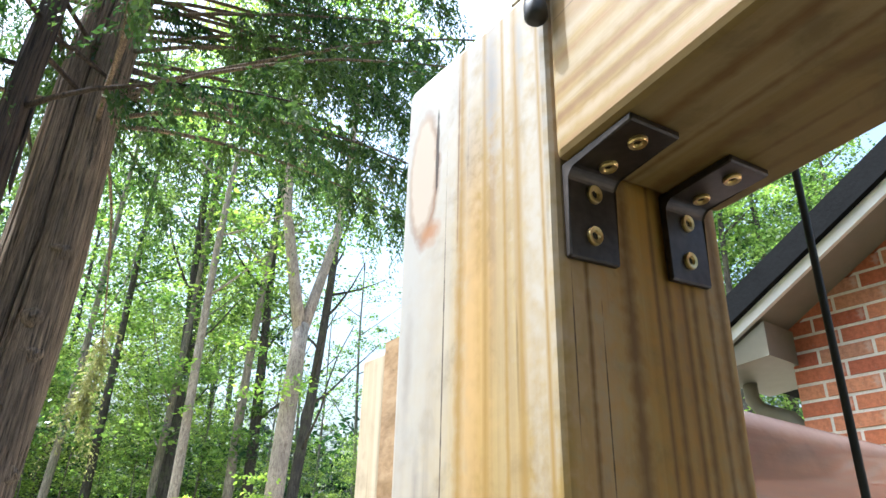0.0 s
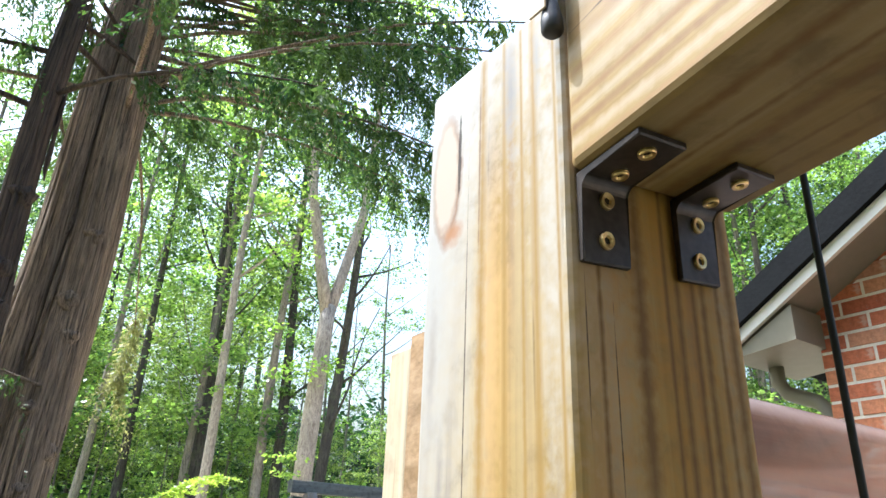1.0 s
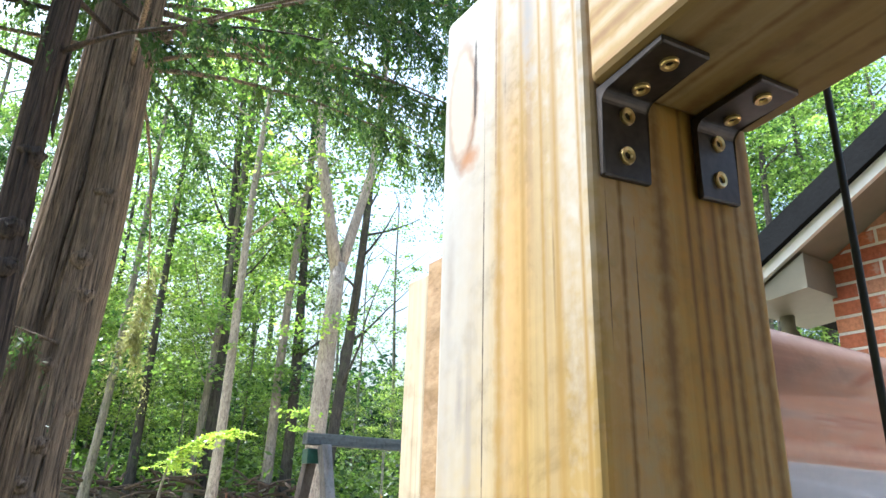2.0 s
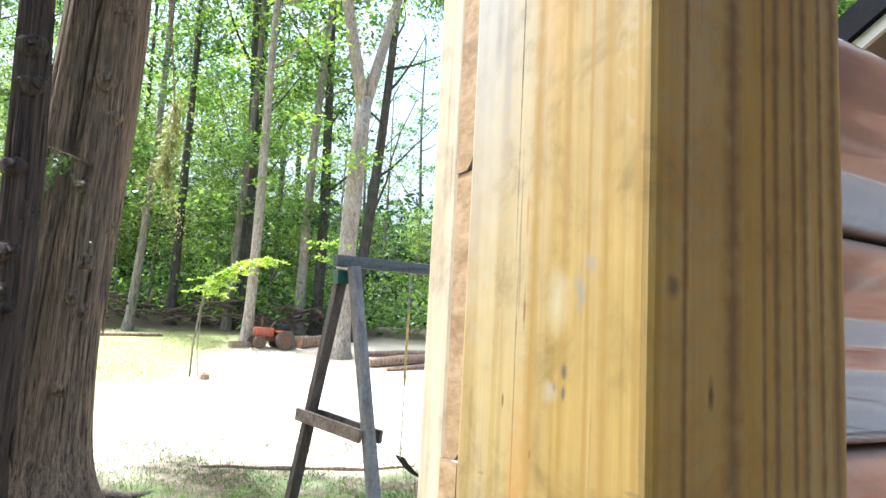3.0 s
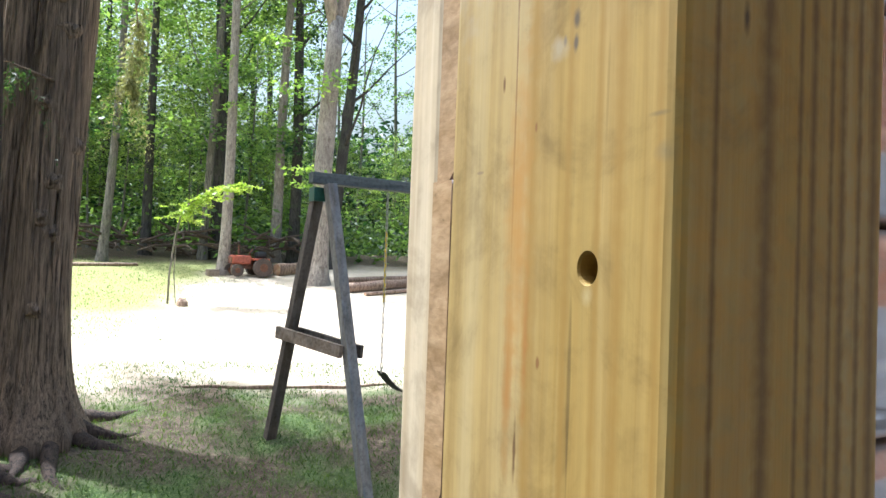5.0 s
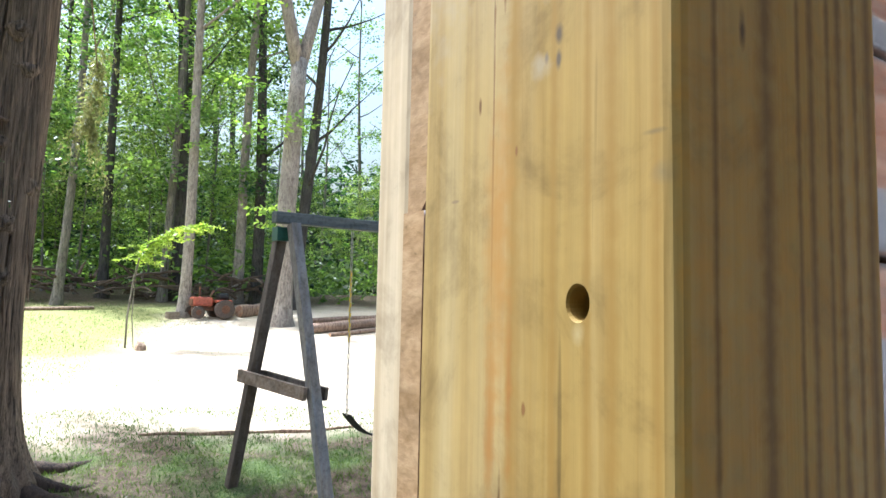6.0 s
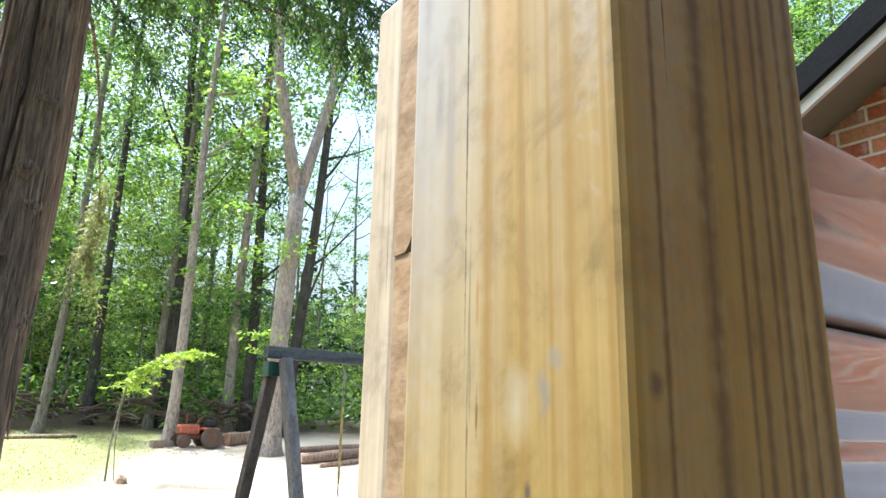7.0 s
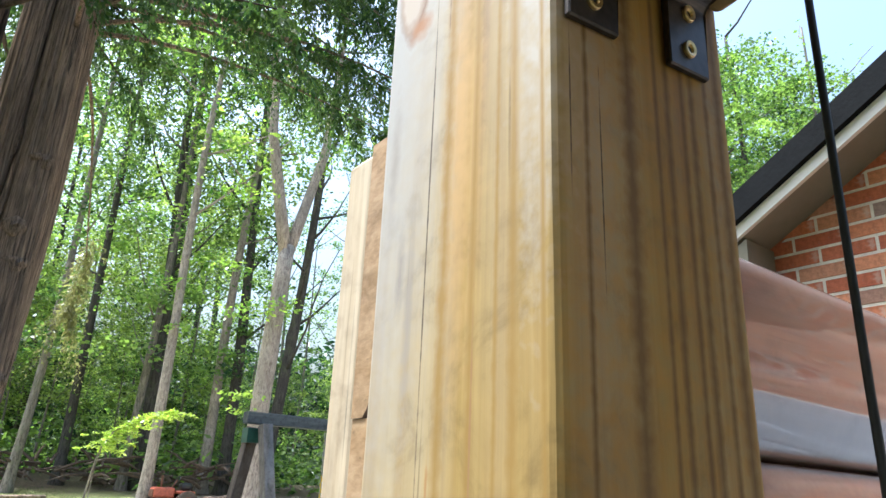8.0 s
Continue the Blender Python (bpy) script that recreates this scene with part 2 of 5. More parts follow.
PINE = [(0.33, (0.165, 0.084, 0.018)), (0.40, (0.250, 0.150, 0.034)), (0.47, (0.305, 0.205, 0.052)), (0.52, (0.275, 0.176, 0.040)), (0.57, (0.330, 0.228, 0.068)), (0.66, (0.375, 0.28, 0.115))]
POST_MARKS = [
    ((0, 0.0575, 1.60), (0.02, 0.0005, 0.115), (0.05, 0.03, 0.02), 0.6),
    ((0, 0.0560, 1.44), (0.02, 0.0005, 0.060), (0.16, 0.09, 0.04), 0.6),
    ((0, 0.0330, 1.52), (0.02, 0.0006, 0.050), (0.25, 0.14, 0.06), 0.6),
    ((0, 0.0735, 1.700), (0.02, 0.0118, 0.034), (0.19, 0.105, 0.055), 0.2, 0.35),
    ((0, 0.0745, 1.702), (0.02, 0.0102, 0.031), (0.43, 0.365, 0.29), 0.25, 0.35),
    ((0.0185, 0, 1.59), (0.0004, 0.02, 0.040), (0.03, 0.02, 0.01), 0.6),
    ((0.0060, 0, 1.61), (0.0004, 0.02, 0.030), (0.05, 0.03, 0.02), 0.6),
    ((0, 0.0645, 1.708), (0.02, 0.0013, 0.022), (0.015, 0.010, 0.008), 0.3, 0.8),
    ((0, 0.068, 1.672), (0.02, 0.008, 0.007), (0.30, 0.14, 0.055), 0.8),
    ((0, 0.030, 1.722), (0.02, 0.006, 0.034), (0.20, 0.19, 0.18), 0.9),
    ((0, 0.014, 1.728), (0.02, 0.003, 0.026), (0.24, 0.23, 0.21), 0.9),
    ((0, 0.050, 1.700), (0.02, 0.0006, 0.050), (0.16, 0.10, 0.06), 0.6),
    ((0, 0.080, 1.62), (0.02, 0.004, 0.030), (0.27, 0.24, 0.20), 0.9),
    ((0, 0.072, 1.575), (0.02, 0.003, 0.018), (0.24, 0.21, 0.18), 0.9),
    ((0, 0.066, 1.56), (0.02, 0.003, 0.040), (0.27, 0.235, 0.19), 0.9),
    # torn patch with a dark spot, below the weathered stretch
    ((0, 0.0385, 1.4525), (0.02, 0.0040, 0.0042), (0.30, 0.245, 0.155), 0.85, 2.0),
    ((0, 0.0325, 1.4585), (0.02, 0.0016, 0.0030), (0.075, 0.060, 0.045), 0.7, 0.9),
    ((0, 0.0325, 1.4525), (0.02, 0.0011, 0.0030), (0.085, 0.070, 0.055), 0.7, 0.9),
    ((0, 0.0365, 1.4540), (0.02, 0.0009, 0.0020), (0.15, 0.12, 0.09), 0.7, 0.9),
    ((0, 0.0360, 1.4790), (0.02, 0.0060, 0.012), (0.37, 0.31, 0.19), 0.95, 0.9),
    ((0, 0.0265, 1.4820), (0.02, 0.0032, 0.0070), (0.20, 0.175, 0.13), 0.9, 1.2),
    ((0, 0.0225, 1.4900), (0.02, 0.0032, 0.0040), (0.22, 0.19, 0.14), 0.9, 1.2),
    ((0, 0.0055, 1.4300), (0.02, 0.0035, 0.0008), (0.17, 0.12, 0.05), 0.8),
    ((0, 0.0035, 1.4215), (0.02, 0.0030, 0.0030), (0.20, 0.145, 0.06), 0.9, 1.2),
    # dark flecks and a resin streak
    ((0, 0.0617, 1.4475), (0.02, 0.0007, 0.0026), (0.11, 0.05, 0.02), 0.7),
    ((0, 0.0520, 1.4773), (0.02, 0.0007, 0.0085), (0.14, 0.065, 0.02), 0.7),
    ((0, 0.0470, 1.4330), (0.02, 0.0006, 0.0016), (0.18, 0.09, 0.03), 0.6),
    ((0, 0.0520, 1.5070), (0.02, 0.0010, 0.0130), (0.30, 0.16, 0.05), 0.9),
    ((0, 0.0720, 1.4230), (0.02, 0.0020, 0.0006), (0.20, 0.14, 0.08), 0.6),
    ((0, 0.0490, 1.3750), (0.02, 0.0016, 0.034), (0.27, 0.125, 0.030), 0.9),
    ((0, 0.0560, 1.3650), (0.02, 0.0025, 0.030), (0.28, 0.135, 0.035), 0.9),
    ((0, 0.0535, 1.4100), (0.02, 0.0065, 0.055), (0.335, 0.180, 0.045), 0.9),
    ((0, 0.0520, 1.3450), (0.02, 0.0008, 0.010), (0.10, 0.05, 0.02), 0.6),
    ((0, 0.0435, 1.3700), (0.02, 0.0008, 0.0018), (0.17, 0.08, 0.025), 0.6),
    ((0, 0.0262, 1.3885), (0.02, 0.0022, 0.0030), (0.36, 0.28, 0.13), 0.9),
    ((0.023, 0, 1.4550), (0.0016, 0.02, 0.006), (0.060, 0.035, 0.018), 0.8),
    ((0.008, 0, 1.4830), (0.0035, 0.02, 0.004), (0.13, 0.085, 0.04), 0.8),
]
# first mark tints the whole -y face golden, in place of warm bounced light
BROAD = [((0.045, -0.0025, 1.4), (0.40, 0.004, 9.0), (0.42, 0.195, 0.018), 0.95), ((0, 0.082, 1.66), (0.02, 0.032, 0.20), (0.36, 0.345, 0.32), 0.9, 0.6), ((0, 0.045, 1.775), (0.02, 0.10, 0.11), (0.39, 0.375, 0.35), 0.9), ((0, 0.008, 1.66), (0.02, 0.012, 0.12), (0.38, 0.345, 0.29), 0.9), ((0, 0.041, 1.62), (0.02, 0.012, 0.10), (0.42, 0.265, 0.10), 0.95)]
BROAD += [((x, 0, 1.5), (w, 0.02, 4.0), (0.13, 0.068, 0.016), 0.95) for x, w in ((0.0125, 0.0016), (0.032, 0.0050), (0.046, 0.0016), (0.0520, 0.0024), (0.0605, 0.0019), (0.0660, 0.0027), (0.0745, 0.0020), (0.082, 0.0034))]
BROAD += [((0, y, 1.4), (0.02, w, 4.0), (0.245, 0.148, 0.034), 0.95) for y, w in ((0.005, 0.0013), (0.0165, 0.0026), (0.0235, 0.0014), (0.034, 0.0018), (0.048, 0.0034))]
m_post = timber("treated_pine_post", PINE, "z", 42, 0.030, 0.8, (0.35, 0.315, 0.265), marks=BROAD + POST_MARKS, weather=True)
BEAM_MARKS = [((0, -0.4, z), (0.006, 4.0, w), c, 0.9) for z, w, c in ((1.7400, 0.010, (0.33, 0.27, 0.18)), (1.7270, 0.007, (0.28, 0.185, 0.085)), (1.7170, 0.005, (0.35, 0.28, 0.19)), (1.7085, 0.0026, (0.22, 0.125, 0.045)), (1.7020, 0.0042, (0.34, 0.27, 0.17)), (1.6960, 0.0022, (0.19, 0.10, 0.032)), (1.6905, 0.0026, (0.33, 0.26, 0.16)), (1.6860, 0.0024, (0.17, 0.088, 0.028)), (1.6800, 0.0030, (0.35, 0.27, 0.17)), (1.6750, 0.0014, (0.24, 0.14, 0.05)))]
BEAM_MARKS += [((x, -0.4, 1.671), (w, 4.0, 0.016), (0.15, 0.075, 0.018), 0.9) for x, w in ((0.016, 0.004), (0.033, 0.002), (0.046, 0.005), (0.062, 0.002), (0.074, 0.003))]
BEAM_MARKS += [((0, -0.048, 1.727), (0.012, 0.048, 0.0008), (0.02, 0.014, 0.01), 0.4, 0.7), ((0, -0.030, 1.738), (0.012, 0.020, 0.0006), (0.04, 0.025, 0.02), 0.4, 0.7), ((0, -0.16, 1.741), (0.012, 0.05, 0.0006), (0.05, 0.03, 0.02), 0.4, 0.7), ((0, -0.030, 1.722), (0.012, 0.020, 0.0055), (0.23, 0.15, 0.075), 0.9)]
m_beam = timber("treated_pine_beam", [(p, (col[0] * 0.80, col[1] * 0.80, col[2] * 0.95)) for p, col in PINE], "y", 26, 0.012, 0.10, shift=(3.1, 0, 1.7), marks=BEAM_MARKS, fine=0.08, turn=math.atan(0.155))
m_trim = timber("pale_pine_trim", [(0.36, (0.40, 0.31, 0.19)), (0.5, (0.50, 0.41, 0.28)), (0.62, (0.45, 0.355, 0.23))], "z", 80, 0.03, 0.2)
# pale and dark bands along each board are painted sheen, over the stain
m_siding = timber("stained_siding_with_sheen", [(0.40, (0.105, 0.052, 0.034)), (0.5, (0.15, 0.079, 0.054)), (0.60, (0.195, 0.113, 0.085))], "x", 30, 0.04, 0.3, (0.18, 0.155, 0.155), rough=0.3, coat=1.0, fine=0.12, marks=[((0.8, 0, z), (4.0, 0.2, w), c, 0.95, 0.5) for z, w, c in ((0.014, 0.012, (0.075, 0.042, 0.040)), (0.040, 0.005, (0.28, 0.195, 0.17)), (0.066, 0.018, (0.125, 0.058, 0.034)), (0.100, 0.008, (0.34, 0.255, 0.23)))])
sb = m_siding.node_tree.nodes["Principled BSDF"]
sb.inputs["Coat IOR"].default_value, sb.inputs["Coat Roughness"].default_value = 1.9, 0.07
m_endgrain = timber("cut_board_end", [(0.38, (0.25, 0.155, 0.070)), (0.5, (0.315, 0.205, 0.105)), (0.62, (0.37, 0.25, 0.135))], "y", 190, 0.5, 0.1)
m_bracket = plain("dark_bronze_steel", (0.045, 0.036, 0.03), 0.42, 0.6, 300, 0.4, 0.15, 0.0003)
m_brass = plain("yellow_zinc", (0.66, 0.48, 0.20), 0.35, 0.85, 500, 0.25, 0.1, 0.0002)
m_recess = plain("screw_recess", (0.03, 0.022, 0.012), 0.6, 0.4, 400)
m_rubber = plain("black_rubber", (0.018, 0.018, 0.02), 0.5, 0.0, 200, 0.3)
m_steel = plain("dull_steel", (0.35, 0.34, 0.33), 0.4, 0.9, 150, 0.35)
m_yellow = plain("yellow_sleeve", (0.62, 0.42, 0.03), 0.45, 0, 90, 0.2)
m_green = plain("green_bracket_paint", (0.02, 0.09, 0.06), 0.4, 0.0, 60, 0.3)
m_cedar = bark("cedar_bark", (0.036, 0.024, 0.017), (0.39, 0.275, 0.180), 21, 0.035, 0.03)
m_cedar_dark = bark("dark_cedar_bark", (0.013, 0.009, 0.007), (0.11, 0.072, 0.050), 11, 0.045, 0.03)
m_pale = bark("pale_bark", (0.16, 0.13, 0.105), (0.42, 0.365, 0.305), 8, 0.3, 0.012)
m_grey = bark("grey_bark", (0.07, 0.06, 0.05), (0.26, 0.23, 0.19), 8, 0.2, 0.015, 0.3)
m_dark = bark("dark_bark", (0.02, 0.018, 0.016), (0.09, 0.078, 0.066), 8, 0.2, 0.015, 0.2)
# broad and cool leaf tints run from shadowed to sunlit, light put into colour
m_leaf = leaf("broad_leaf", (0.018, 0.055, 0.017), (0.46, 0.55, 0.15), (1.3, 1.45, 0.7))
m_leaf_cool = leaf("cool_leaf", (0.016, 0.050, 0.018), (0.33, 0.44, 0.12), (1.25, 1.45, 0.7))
# near-black leaf copy: the shade inside the far wood is in its colour
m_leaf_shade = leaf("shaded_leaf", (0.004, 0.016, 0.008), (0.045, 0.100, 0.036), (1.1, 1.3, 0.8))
# lit copy of the leaf, for shoots and canopy meant to look sunlit
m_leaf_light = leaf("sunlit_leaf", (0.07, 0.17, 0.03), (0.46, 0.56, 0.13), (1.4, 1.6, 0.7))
m_sapleaf = leaf("young_leaf", (0.22, 0.30, 0.04), (0.44, 0.50, 0.10), (1.4, 1.5, 0.8))
m_needle = leaf("cedar_spray", (0.014, 0.046, 0.020), (0.13, 0.18, 0.055), (1.3, 1.5, 0.7))
m_dry = leaf("pale_spray", (0.17, 0.19, 0.075), (0.48, 0.46, 0.24), (1.0, 1.0, 0.6))
m_blade = leaf("grass_blade", (0.040, 0.080, 0.016), (0.15, 0.19, 0.05), (1.3, 1.5, 0.7))
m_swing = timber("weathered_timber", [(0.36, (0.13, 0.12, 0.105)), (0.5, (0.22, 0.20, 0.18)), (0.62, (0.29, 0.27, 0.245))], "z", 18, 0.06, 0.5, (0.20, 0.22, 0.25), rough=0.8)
m_swing_beam = timber("grey_beam_timber", [(0.36, (0.075, 0.085, 0.085)), (0.5, (0.125, 0.135, 0.135)), (0.62, (0.18, 0.185, 0.18))], "x", 18, 0.06, 0.3, (0.15, 0.17, 0.18), rough=0.9)
# darker copy of the swing timber, with shade put into its colour
m_swing_shaded = timber("shaded_weathered_timber", [(0.36, (0.055, 0.042, 0.034)), (0.5, (0.10, 0.08, 0.065)), (0.62, (0.15, 0.12, 0.10))], "z", 18, 0.06, 0.3, (0.16, 0.15, 0.14), rough=0.85)
m_crossbar = timber("brown_weathered_timber", [(0.36, (0.14, 0.10, 0.075)), (0.5, (0.24, 0.18, 0.13)), (0.62, (0.32, 0.25, 0.19))], "x", 18, 0.06, 0.3, (0.30, 0.27, 0.24), rough=0.85)
m_orange = plain("faded_orange_paint", (0.40, 0.10, 0.055), 0.5, 0, 25, 0.35)
m_seat = plain("matt_black_belt", (0.02, 0.02, 0.021), 0.95, 0, 60, 0.3)
m_tyre = plain("dusty_tyre", (0.10, 0.075, 0.06), 0.9, 0, 30, 0.4)
m_rust = plain("rusty_iron", (0.15, 0.07, 0.04), 0.8, 0.2, 30, 0.5)
m_logbark = bark("log_bark", (0.15, 0.09, 0.06), (0.45, 0.32, 0.23), 9, 0.3, 0.02)
m_cutlog = timber("cut_log_face", [(0.36, (0.40, 0.22, 0.13)), (0.5, (0.52, 0.33, 0.21)), (0.62, (0.60, 0.42, 0.28))], "y", 20, 0.8, 0.2)
m_mortar = plain("grey_mortar", (0.74, 0.69, 0.60), 0.9, 0, 120, 0.15, 0.5, 0.002)
m_fascia = plain("white_painted_trim", (0.74, 0.72, 0.66), 0.5, 0, 20, 0.06, 0.1)
m_unseen_door = plain("unseen_door_paint", (0.50, 0.535, 0.60), 0.5, 0, 20, 0.06, 0.1)
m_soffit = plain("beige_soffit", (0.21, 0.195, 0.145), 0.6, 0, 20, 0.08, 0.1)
m_shingle = plain("black_roof_edge", (0.006, 0.0065, 0.007), 0.9, 0, 60, 0.4, 0.5, 0.003)
m_shingle.node_tree.nodes["Principled BSDF"].inputs["Specular IOR Level"].default_value = 0.15
m_debris = plain("dead_brush", (0.10, 0.07, 0.05), 0.95, 0, 12, 0.5, 0.8, 0.02)


def brick_material():
    mat, nt, b = material("red_brick")
    info = nt.nodes.new("ShaderNodeObjectInfo")
    geo = nt.nodes.new("ShaderNodeNewGeometry")
    pick = mathn(nt, "FRACT", mathn(nt, "ADD", info.outputs["Random"], geo.outputs["Random Per Island"]))
    col = ramp(nt, pick, [(0.0, (0.40, 0.11, 0.055)), (0.4, (0.56, 0.19, 0.085)), (0.75, (0.62, 0.27, 0.14)), (0.92, (0.46, 0.23, 0.14)), (1.0, (0.27, 0.22, 0.20))])
    v = coords(nt)
    f = tex_noise(nt, v, 60, 6, 0.65)
    col = mix(nt, 0.55, col, ramp(nt, f, [(0.3, 0.45), (0.6, 1.1)]), "MULTIPLY")
    col = mix(nt, mathn(nt, "MULTIPLY", ramp(nt, tex_noise(nt, v, 18, 4), [(0.58, 0.0), (0.7, 1.0)]), 0.5), col, (0.60, 0.48, 0.40))
    nt.links.new(col, b.inputs["Base Color"])
    b.inputs["Roughness"].default_value = 0.88
    bump(nt, b, f, 0.7, 0.003)
    return mat


m_brick = brick_material()


def ground_material():
    """Trodden sandy soil with thin turf, greener close by with some tree shade in its colour, leaf litter at the edge
    of the wood.
    """
    mat, nt, b = material("lawn_and_soil")
    v = coords(nt)
    ln = nt.nodes.new("ShaderNodeVectorMath")
    ln.operation = "LENGTH"
    nt.links.new(v, ln.inputs[0])
    dist = ln.outputs["Value"]
    edge = mathn(nt, "ADD", dist, mathn(nt, "MULTIPLY", mathn(nt, "SUBTRACT", tex_noise(nt, v, 0.9, 4), 0.5), 2.2))
    fine = tex_noise(nt, v, 28, 6, 0.7)
    soil = ramp(nt, fine, [(0.3, (0.50, 0.40, 0.28)), (0.55, (0.62, 0.52, 0.39)), (0.75, (0.70, 0.61, 0.48))])
    turf = ramp(nt, tex_noise(nt, v, 45, 5, 0.7), [(0.3, (0.035, 0.06, 0.014)), (0.55, (0.10, 0.145, 0.035)), (0.75, (0.24, 0.24, 0.09))])
    dry = ramp(nt, fine, [(0.3, (0.20, 0.23, 0.045)), (0.7, (0.40, 0.39, 0.14))])
    litter = ramp(nt, tex_noise(nt, v, 16, 6, 0.75), [(0.3, (0.05, 0.036, 0.022)), (0.55, (0.13, 0.095, 0.058)), (0.75, (0.24, 0.185, 0.12))])
    patch = ramp(nt, tex_noise(nt, v, 1.1, 5, 0.6), [(0.44, 0.0), (0.58, 1.0)])
    turf = mix(nt, patch, litter, turf)
    # turf starts at the tree shade's edge; its dark tone carries some shade
    near = ramp(nt, mathn(nt, "DIVIDE", edge, 30), [(0.225, 1.0), (0.25, 0.0)])
    # unseen ground round the camera is darkened to cut bounced light
    turf = mix(nt, ramp(nt, mathn(nt, "DIVIDE", edge, 30), [(0.115, 1.0), (0.15, 0.0)]), turf, mix(nt, 0.75, litter, (0.030, 0.033, 0.018)))
    col = mix(nt, near, soil, turf)
    sep = nt.nodes.new("ShaderNodeSeparateXYZ")
    nt.links.new(v, sep.inputs[0])
    side = mathn(nt, "SUBTRACT", sep.outputs["Y"], mathn(nt, "MULTIPLY", sep.outputs["X"], 2.1))
    side = mathn(nt, "ADD", side, mathn(nt, "MULTIPLY", tex_noise(nt, v, 0.8, 3), 4))
    left = ramp(nt, mathn(nt, "DIVIDE", side, 20), [(0.33, 0.0), (0.46, 1.0)])
    far = ramp(nt, mathn(nt, "DIVIDE", edge, 30), [(0.30, 0.0), (0.38, 1.0)])
    col = mix(nt, mathn(nt, "MULTIPLY", mathn(nt, "MULTIPLY", left, far), 0.95), col, dry)
    wood = ramp(nt, mathn(nt, "DIVIDE", edge, 30), [(0.55, 0.0), (0.60, 1.0)])
    col = mix(nt, wood, col, litter)
    nt.links.new(col, b.inputs["Base Color"])
    b.inputs["Roughness"].default_value = 0.95
    bump(nt, b, fine, 0.8, 0.03)
    return mat


m_ground = ground_material()


# ---- ground ----
def gz(x, y):
    d = math.hypot(x, y)
    s = 0.12 * (d - 6.4) if d > 6.2 else -0.024 - 0.28 * (6.2 - d)
    s = max(-0.45, min(1.70, s))
    return s + 0.05 * noise.noise(Vector((x * 0.5, y * 0.5, 0))) * min(1, d / 4)


def make_ground():
    bm = bmesh.new()
    radii = [0.0] + [0.6 * 1.055 ** i for i in range(0, 130)]
    n = 144
    rings = []
    for r in radii[1:]:
        ring = []
        for k in range(n):
            a = 2 * math.pi * k / n
            x, y = r * math.cos(a), r * math.sin(a)
            ring.append(bm.verts.new((x, y, gz(x, y))))
        rings.append(ring)
    mid = bm.verts.new((0, 0, gz(0, 0)))
    for k in range(n):
        bm.faces.new((mid, rings[0][k], rings[0][(k + 1) % n]))
    for a, b in zip(rings, rings[1:]):
        for k in range(n):
            bm.faces.new((a[k], b[k], b[(k + 1) % n], a[(k + 1) % n]))
    return solo("ground", bm, m_ground, (0, 0, 0), "sunlit sandy yard with patchy grass", "ground", kind="structure", smooth=True)


make_ground()

# ---- the post, beam and brackets ----
# drawn square to the axes on a 0.089 section; NEAR brings them to the true 0.140 post and its turn
W, ZT, ZB = 0.089, 1.75, 1.671
NEAR_SIZE, NEAR_Z = 0.140 / 0.089, 1.45
NEAR = Matrix.Translation((0, 0, NEAR_Z)) @ Matrix.Rotation(radians(-1.35), 4, "Z") @ Matrix.Scale(NEAR_SIZE, 4) @ Matrix.Translation((0, 0, -NEAR_Z))
SKEW, TWIST = 0.155, 0.107              # the beam is not quite square to the post, and twisted
HOLE_Y, HOLE_Z, HOLE_R = 0.0262, 1.3953, 0.0036


def settle(ob):
    """Bring a drawn thing to its true size and place."""
    ob.matrix_basis = NEAR @ ob.matrix_basis
    return ob


def askew(bm):
    for v in bm.verts:
        v.co.x, v.co.z = v.co.x + SKEW * min(0.0, v.co.y), v.co.z + TWIST * v.co.x
    return bm



